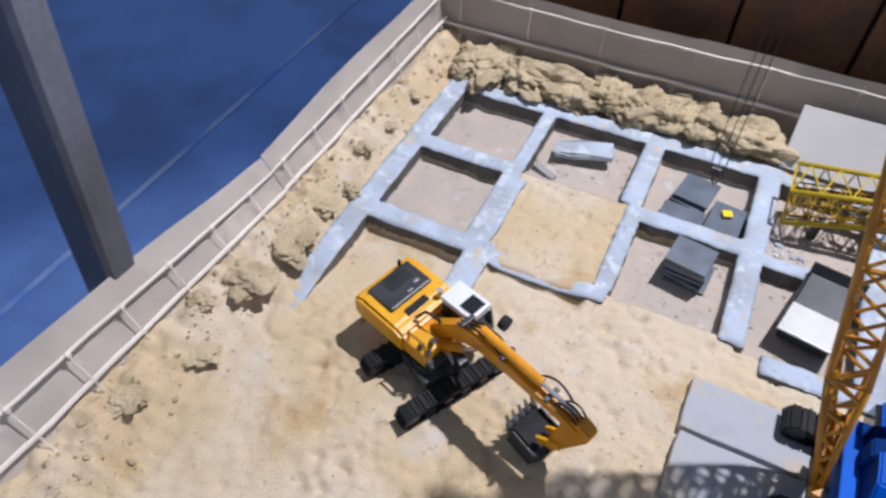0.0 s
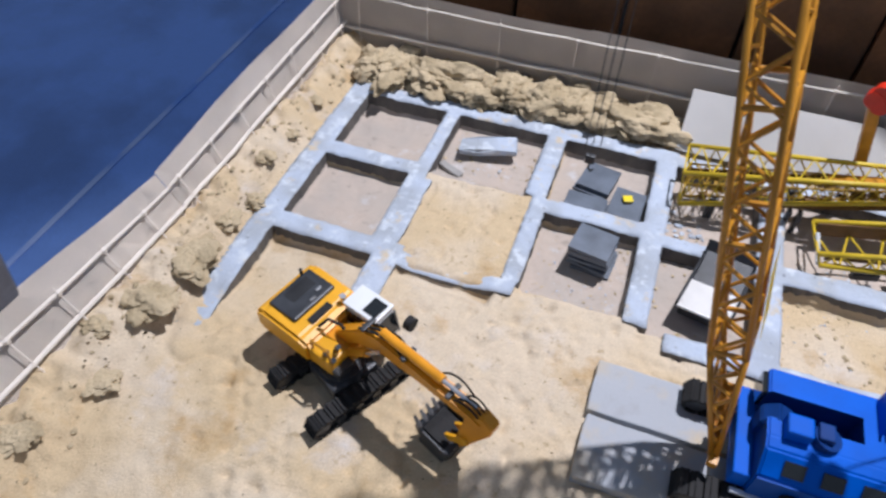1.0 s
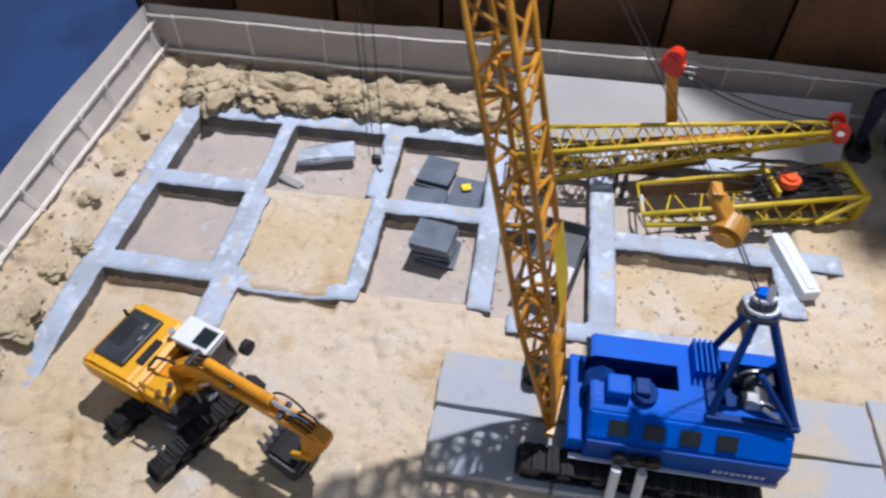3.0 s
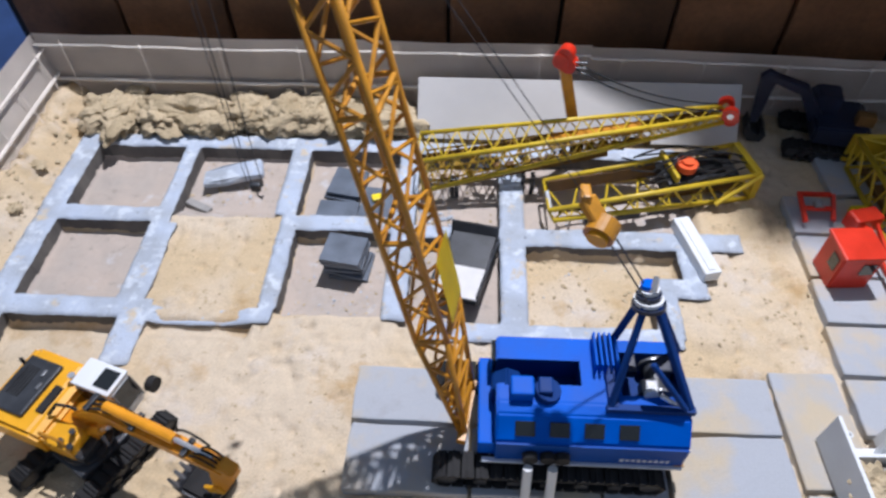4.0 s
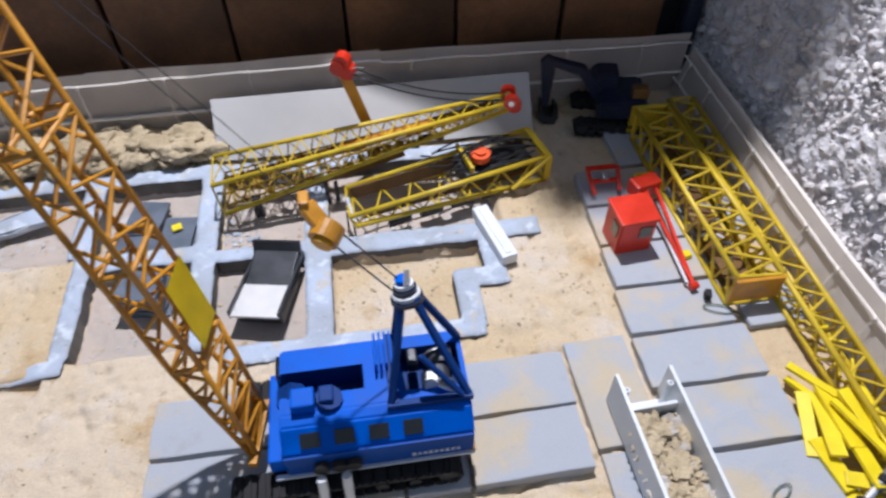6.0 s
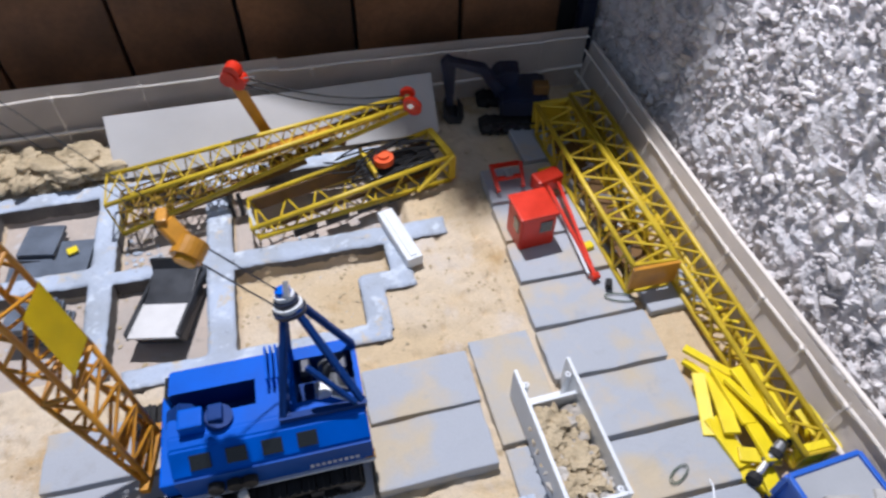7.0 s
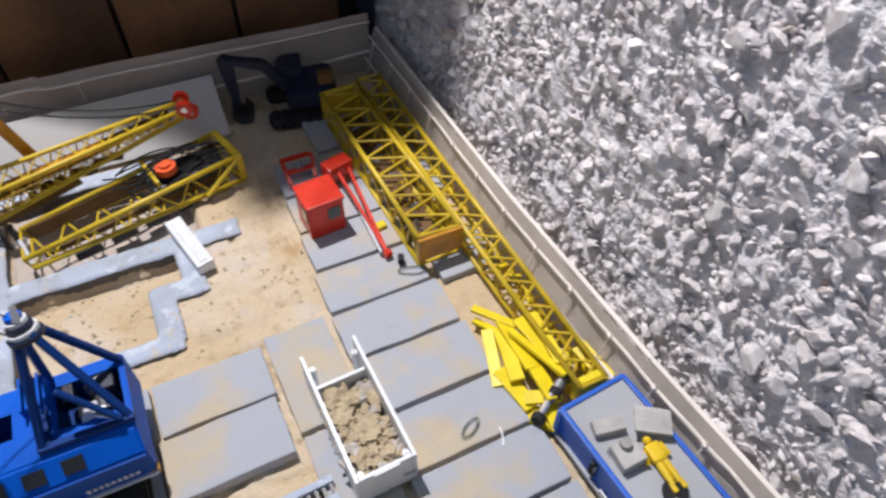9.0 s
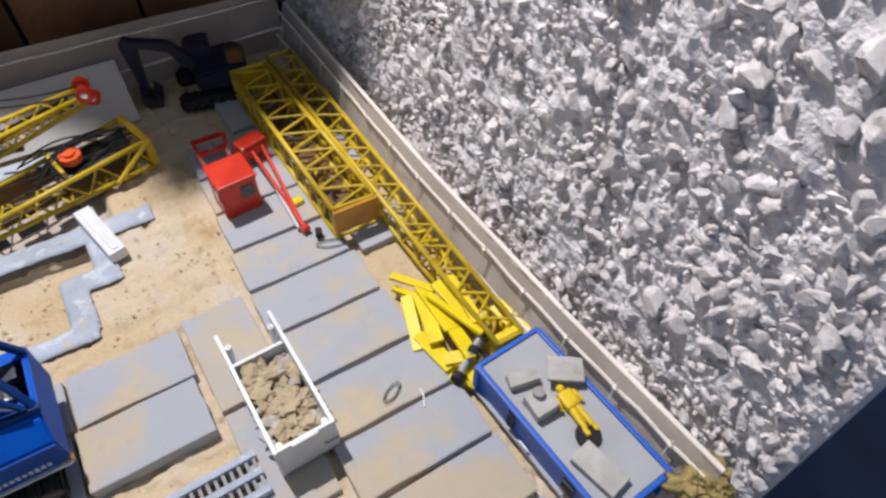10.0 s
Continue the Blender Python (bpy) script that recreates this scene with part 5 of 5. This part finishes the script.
def build_container():
    top = thing("site_container", "blue-edged grey site container with dark openings, standing at the fence", "container", (7.13, -4.14, 0.02), 4.2)
    w, l, h = 0.47, 1.12, 0.30
    bm = B()
    box(bm, (0, 0, h / 2), (w - 0.02, l - 0.02, h), bevel=0.006)
    body = part("body", bm, RIM, top, "dull blue container wall")
    bm = B()
    box(bm, (0, 0, h + 0.002), (w - 0.04, l - 0.04, 0.012))
    part("roof", bm, CONTAINER, top, "grey flat roof")
    for x in (-w / 2, w / 2):
        bm = B()
        box(bm, (x, 0, h), (0.03, l, 0.04), bevel=0.006)
        part("edge_beam", bm, RIM, top, "bright blue edge beam")
    for y in (-l / 2, l / 2):
        bm = B()
        box(bm, (0, y, h), (w, 0.03, 0.04), bevel=0.006)
        part("edge_beam", bm, RIM, top, "bright blue edge beam")
    for x in (-w / 2, w / 2):
        for y in (-l / 2, l / 2):
            bm = B()
            box(bm, (x, y, h / 2), (0.035, 0.035, h), bevel=0.006)
            part("corner_post", bm, RIM, top)
    for y, d in ((0.22, 0.05), (-0.28, 0.09), (-0.42, 0.06)):
        bm = B()
        box(bm, (-w / 2 - 0.004, y, 0.17), (0.02, d, 0.16))
        part("opening", bm, PANE, top)
    bm = B()
    box(bm, (-w / 2 + 0.0, 0.0, 0.02), (0.03, l * 0.98, 0.03))
    part("base_beam", bm, CONTAINER, top)
    bm = B()
    box(bm, (-w / 2 - 0.01, 0.08, 0.05), (0.012, 0.08, 0.05))
    part("label_plate", bm, WHITE, top)
    for x, y, sx, sy, sz, rz, z in ((-0.08, 0.33, 0.19, 0.09, 0.06, -16, 0), (0.15, 0.22, 0.22, 0.16, 0.025, -36, 0.055), (-0.10, 0.14, 0.155, 0.15, 0.08, -4, 0), (-0.09, -0.335, 0.155, 0.29, 0.055, 8, 0)):
        m = pose(7.13 * SHADE, -4.14 * SHADE, 0.02 * SHADE, 0, 0, 4.2) @ pose(x * SHADE, y * SHADE, (h + 0.01 + sz / 2 + z) * SHADE, 0, 6 if z else 0, rz)
        bm = B()
        box(bm, (0, 0, 0), (sx, sy, sz), bevel=0.006)
        bmesh.ops.subdivide_edges(bm, edges=bm.edges[:], cuts=1)
        for v in bm.verts:
            v.co += 0.008 * noise.noise_vector(v.co * 9)
        ob = solo("grey_block", bm, PALESTONE, "grey stone block lying on the container roof", "block", group="blocks on the container")
        ob.matrix_world = m
    bm = B()
    rod(bm, (0, 0, 0.02), (0, 0, 0.06), 0.035, seg=10)
    bm2 = bm
    disc(bm2, (0, 0, 0.01), (0, 0, 1), 0.03, 0.02, 12)
    ob = solo("pipe_stub", bm2, STONE, "short grey pipe stub on the container roof", "pipe")
    ob.matrix_world = pose(0.7025, -0.3965, 0.0385)
    # toy figure, one plain shape
    bm = B()
    for sx in (-0.028, 0.028):
        rod(bm, (sx, -0.17, 0.03), (sx * 0.8, -0.02, 0.035), 0.022, 0.026, seg=8)
        box(bm, (sx * 1.3, -0.19, 0.025), (0.035, 0.06, 0.04), bevel=0.01)
        rod(bm, (sx * 2.4, 0.09, 0.035), (sx * 3.0, 0.0, 0.03), 0.018, 0.014, seg=7)
    box(bm, (0, 0.045, 0.04), (0.11, 0.13, 0.06), bevel=0.022)
    bmesh.ops.create_icosphere(bm, subdivisions=2, radius=0.03, matrix=Matrix.Translation((0, 0.135, 0.04)))
    ob = solo("toy_figure", bm, FIGYEL, "yellow toy workman figure lying on the container roof", "figure")
    ob.matrix_world = pose(0.7172, -0.4105, 0.0335, 0, 0, 0) @ Matrix.Scale(0.88, 4)
    bm = B()
    disc(bm, (0, 0, 0.006), (0, 0, 1), 0.075, 0.012, 20)
    ob = solo("figure_base", bm, BLACK, "black round base of a toy figure on the roof", "base")
    ob.matrix_world = pose(0.7140, -0.4290, 0.0345, 8, 0, 0)
    # slab edge trim beside the container
    bm = B()
    box(bm, (6.90, -3.56, 0.03), (0.12, 0.5, 0.04), rz=40, bevel=0.006)
    solo("yellow_plank", bm, PLANKYEL, "bright yellow plank pinned under the pile's end", "plank", group="yellow planks")


def build_moss():
    for n, (x, y, s) in enumerate(((7.44, -4.80, 0.19), (7.54, -4.88, 0.17), (7.38, -4.92, 0.15), (7.60, -4.78, 0.13))):
        clod(x, y, (s * 1.3, s, s), 31.0 + n, 0.36, MOSS, "dry yellow-green moss clump at the fence's end", "moss_clump", "moss clumps")


def build_planks():
    rng = random.Random(12)
    spec = [(6.90, -2.71, 0.06, 0.34, 38, 0.12), (6.75, -2.97, 0.085, 0.44, -18, 0.07), (6.85, -3.00, 0.10, 0.46, -14, 0.10), (6.93, -2.97, 0.10, 0.44, -2, 0.12),
            (7.05, -3.10, 0.09, 0.55, 8, 0.17), (6.77, -3.24, 0.11, 0.34, 10, 0.07), (7.10, -3.05, 0.08, 0.45, -5, 0.20), (6.83, -2.72, 0.05, 0.20, 30, 0.06),
            (6.94, -3.26, 0.10, 0.38, -4, 0.13), (6.90, -3.50, 0.10, 0.24, -12, 0.06), (6.89, -3.38, 0.09, 0.24, 70, 0.10), (7.30, -3.33, 0.11, 0.30, 8, 0.16), (6.99, -3.12, 0.05, 0.5, 14, 0.19)]
    for x, y, w, l, rz, z in spec:
        bm = B()
        box(bm, (0, 0, 0), (w, l, 0.028), bevel=0.004)
        ob = solo("yellow_plank", bm, PLANKYEL, "bright yellow plastic plank in a loose pile", "plank", group="yellow planks")
        ob.matrix_world = pose(x * SHADE, y * SHADE, z * SHADE, rng.uniform(-7, 7), rng.uniform(-16, 16), rz)
    top = thing("hydraulic_ram", "grey and black toy hydraulic ram lying on yellow planks", "ram", (6.93, -3.42, 0.13), 22)
    bm = B()
    rod(bm, (-0.04, 0, 0), (0.16, 0.02, 0.02), 0.035, seg=12)
    part("barrel", bm, STEEL, top)
    bm = B()
    rod(bm, (-0.18, -0.02, -0.02), (-0.04, 0, 0), 0.022, seg=10)
    part("rod", bm, SILVER, top)
    for p in ((-0.17, -0.02, -0.02), (0.17, 0.02, 0.02), (0.03, 0.0, 0.01)):
        bm = B()
        disc(bm, p, (1, 0.2, 0), 0.045, 0.05, 12)
        part("collar", bm, BLACK, top)
    top = thing("wire_coil", "thin green-grey wire coil lying on a slab", "wire", (6.38, -3.36, 0.065), 30)
    bm = B()
    for r in (0.07, 0.055):
        cord(bm, [(r * 1.2 * math.cos(a), r * 0.5 * math.sin(a), 0.004) for a in [k * math.pi / 9 for k in range(19)]], 0.0032, 5)
    part("loop", bm, GREENWIRE, top)
    bm = B()
    cord(bm, [(0, 0, 0), (0.03, 0.07, 0.003), (0.035, 0.12, 0)], 0.006, 5)
    ob = solo("wire_scrap", bm, WHITE, "short pale wire scrap on a slab", "wire")
    ob.location = (0.651, -0.355, 0.0066)


def clod(x, y, s, seed, z=None, material=None, label="rough tan clay clod at the foot of the fence", name="clay_clod", group="clay clods"):
    bm = B()
    lump(bm, (0, 0, 0), s, seed, 0.6, 5, 0.7)
    for v in bm.verts:
        q = v.co + 0.03 * noise.noise_vector(v.co * 8) + Vector((seed, seed * 0.7, 0))
        d, _ = noise.voronoi(q * 7)
        d2, _ = noise.voronoi(q * 17)
        crack = min(0.30, d[1] - d[0]) / 0.30 - 1
        crack2 = min(0.35, d2[1] - d2[0]) / 0.35 - 1
        k = 0.020 * crack + 0.012 * crack2 + 0.035 * noise.noise(Vector((q.x * 4, q.y * 4, q.z * 13))) + 0.014 * noise.noise(Vector((q.x * 11, q.y * 11, q.z * 34))) + 0.018 * noise.noise(q * 38) + 0.009 * noise.noise(q * 75)
        v.co += v.co.normalized() * k * min(1.0, 4 * s[2])
    ob = solo(name, bm, material or CLAY, label, name.split("_")[-1], group=group, smooth=True)
    ob.location = (x * SHADE, y * SHADE, ((ground_height(x, y) + s[2] * 0.28) if z is None else z) * SHADE)
    ob.rotation_euler[2] = seed * 1.7
    return ob


def build_clods():
    rng = random.Random(21)
    n = 0
    x = -0.06
    while x < 2.85:
        n += 1
        w = rng.uniform(0.22, 0.50)
        clod(x, 0.38 + rng.uniform(-0.03, 0.03), (w * 1.7, rng.uniform(0.34, 0.44), rng.uniform(0.20, 0.31)), n * 2.3)
        if rng.random() < 0.5:
            clod(x + 0.1, 0.22 + rng.uniform(-0.02, 0.02), (0.14, 0.10, 0.10), n * 5.1)
        x += w * 0.7
    for x, y, sx, sy, sz in ((-0.33, -2.42, 0.36, 0.46, 0.12), (-0.36, -2.88, 0.34, 0.36, 0.11), (-0.30, -1.98, 0.22, 0.16, 0.10), (-0.24, -1.70, 0.16, 0.18, 0.1),
                             (-0.34, -1.3, 0.14, 0.16, 0.08), (-0.32, -0.9, 0.14, 0.12, 0.07), (-0.36, -0.4, 0.12, 0.14, 0.07), (-0.33, -3.5, 0.2, 0.3, 0.06), (-0.5, -3.2, 0.16, 0.2, 0.07), (-0.45, -4.0, 0.2, 0.26, 0.06)):
        n += 1
        clod(x, y, (sx, sy, sz), n * 1.9, label="flat tan clay clod lying beside the footing" if y < -2.3 else "rough tan clay clod at the foot of the fence")
    # crumbs and grit
    vs, fs = [], []
    base = B()
    bmesh.ops.create_icosphere(base, subdivisions=1, radius=0.5)
    bv = [v.co.copy() for v in base.verts]
    bf = [tuple(v.index for v in f.verts) for f in base.faces]
    base.free()

    def sprinkle(count, x0, x1, y0, y1, s0, s1):
        for _ in range(count):
            x, y = rng.uniform(x0, x1), rng.uniform(y0, y1)
            s = 0.7 * (s0 + (s1 - s0) * rng.random() ** 3.5)
            z = ground_height(x, y) + 0.2 * s
            sc = (s * rng.uniform(0.8, 1.6), s * rng.uniform(0.7, 1.2), s * rng.uniform(0.25, 0.6))
            a = rng.uniform(0, 6.28)
            k0 = len(vs)
            for c in bv:
                q = c * (1 + 0.5 * noise.noise(c * 2 + Vector((x * 9, y * 9, 0))))
                px, py = q.x * sc[0], q.y * sc[1]
                vs.append(((x + px * math.cos(a) - py * math.sin(a)) * SHADE, (y + px * math.sin(a) + py * math.cos(a)) * SHADE, (z + q.z * sc[2]) * SHADE))
            fs.extend(tuple(k0 + i for i in f) for f in bf)

    sprinkle(500, -0.62, -0.22, -4.8, 0.5, 0.01, 0.07)
    sprinkle(260, 1.8, 2.6, -3.3, -2.0, 0.006, 0.03)
    sprinkle(350, -0.3, 2.6, -4.6, -2.9, 0.006, 0.028)
    sprinkle(220, 1.0, 1.8, -1.75, -0.7, 0.006, 0.03)
    sprinkle(180, 1.98, 2.75, -1.72, -0.97, 0.008, 0.035)
    sprinkle(160, 2.9, 3.6, -1.8, -0.2, 0.01, 0.06)
    sprinkle(260, 3.83, 4.75, -1.8, -1.08, 0.008, 0.045)
    sprinkle(420, 4.95, 5.9, -2.1, -0.3, 0.006, 0.04)
    sprinkle(120, 0.95, 1.75, -0.6, -0.05, 0.008, 0.05)
    sprinkle(160, 4.6, 5.9, -3.6, -3.05, 0.006, 0.03)
    me = bpy.data.meshes.new("sand_crumbs")
    me.from_pydata(vs, [], fs)
    me.materials.append(CLAY)
    tagged(new("sand_crumbs", me), "crumbs of dried sand and clay on the ground", "crumbs", kind="stuff")
    # dark earth crumbs
    vs, fs = [], []
    sprinkle(260, -0.5, -0.2, -4.8, 0.3, 0.006, 0.03)
    sprinkle(300, -0.3, 2.6, -4.6, -2.2, 0.004, 0.018)
    sprinkle(70, 4.9, 5.9, -3.4, -0.4, 0.004, 0.016)
    sprinkle(60, -0.3, -0.1, 0.12, 0.34, 0.02, 0.12)
    sprinkle(160, 0.0, 2.9, 0.18, 0.28, 0.01, 0.05)
    me = bpy.data.meshes.new("earth_crumbs")
    me.from_pydata(vs, [], fs)
    me.materials.append(EARTH)
    tagged(new("earth_crumbs", me), "dark crumbs of damp earth scattered on the sand", "crumbs", kind="stuff")
    # grey chips in the pits
    vs, fs = [], []
    sprinkle(160, 1.98, 2.75, -1.72, -0.97, 0.006, 0.03)
    sprinkle(60, 2.9, 3.25, -0.75, -0.3, 0.02, 0.08)
    sprinkle(40, 3.83, 4.75, -1.8, -1.08, 0.006, 0.04)
    sprinkle(50, 0.95, 1.6, -0.6, -0.1, 0.012, 0.06)
    sprinkle(40, 4.0, 4.5, -1.0, -0.6, 0.012, 0.05)
    me = bpy.data.meshes.new("concrete_chips")
    me.from_pydata(vs, [], fs)
    me.materials.append(CONCRETE)
    tagged(new("concrete_chips", me), "grey concrete chips on the pit floors", "chips", kind="stuff")


build_board()
build_pit_things()
build_trough()
build_grate()
build_container()
build_planks()
build_moss()
build_clods()
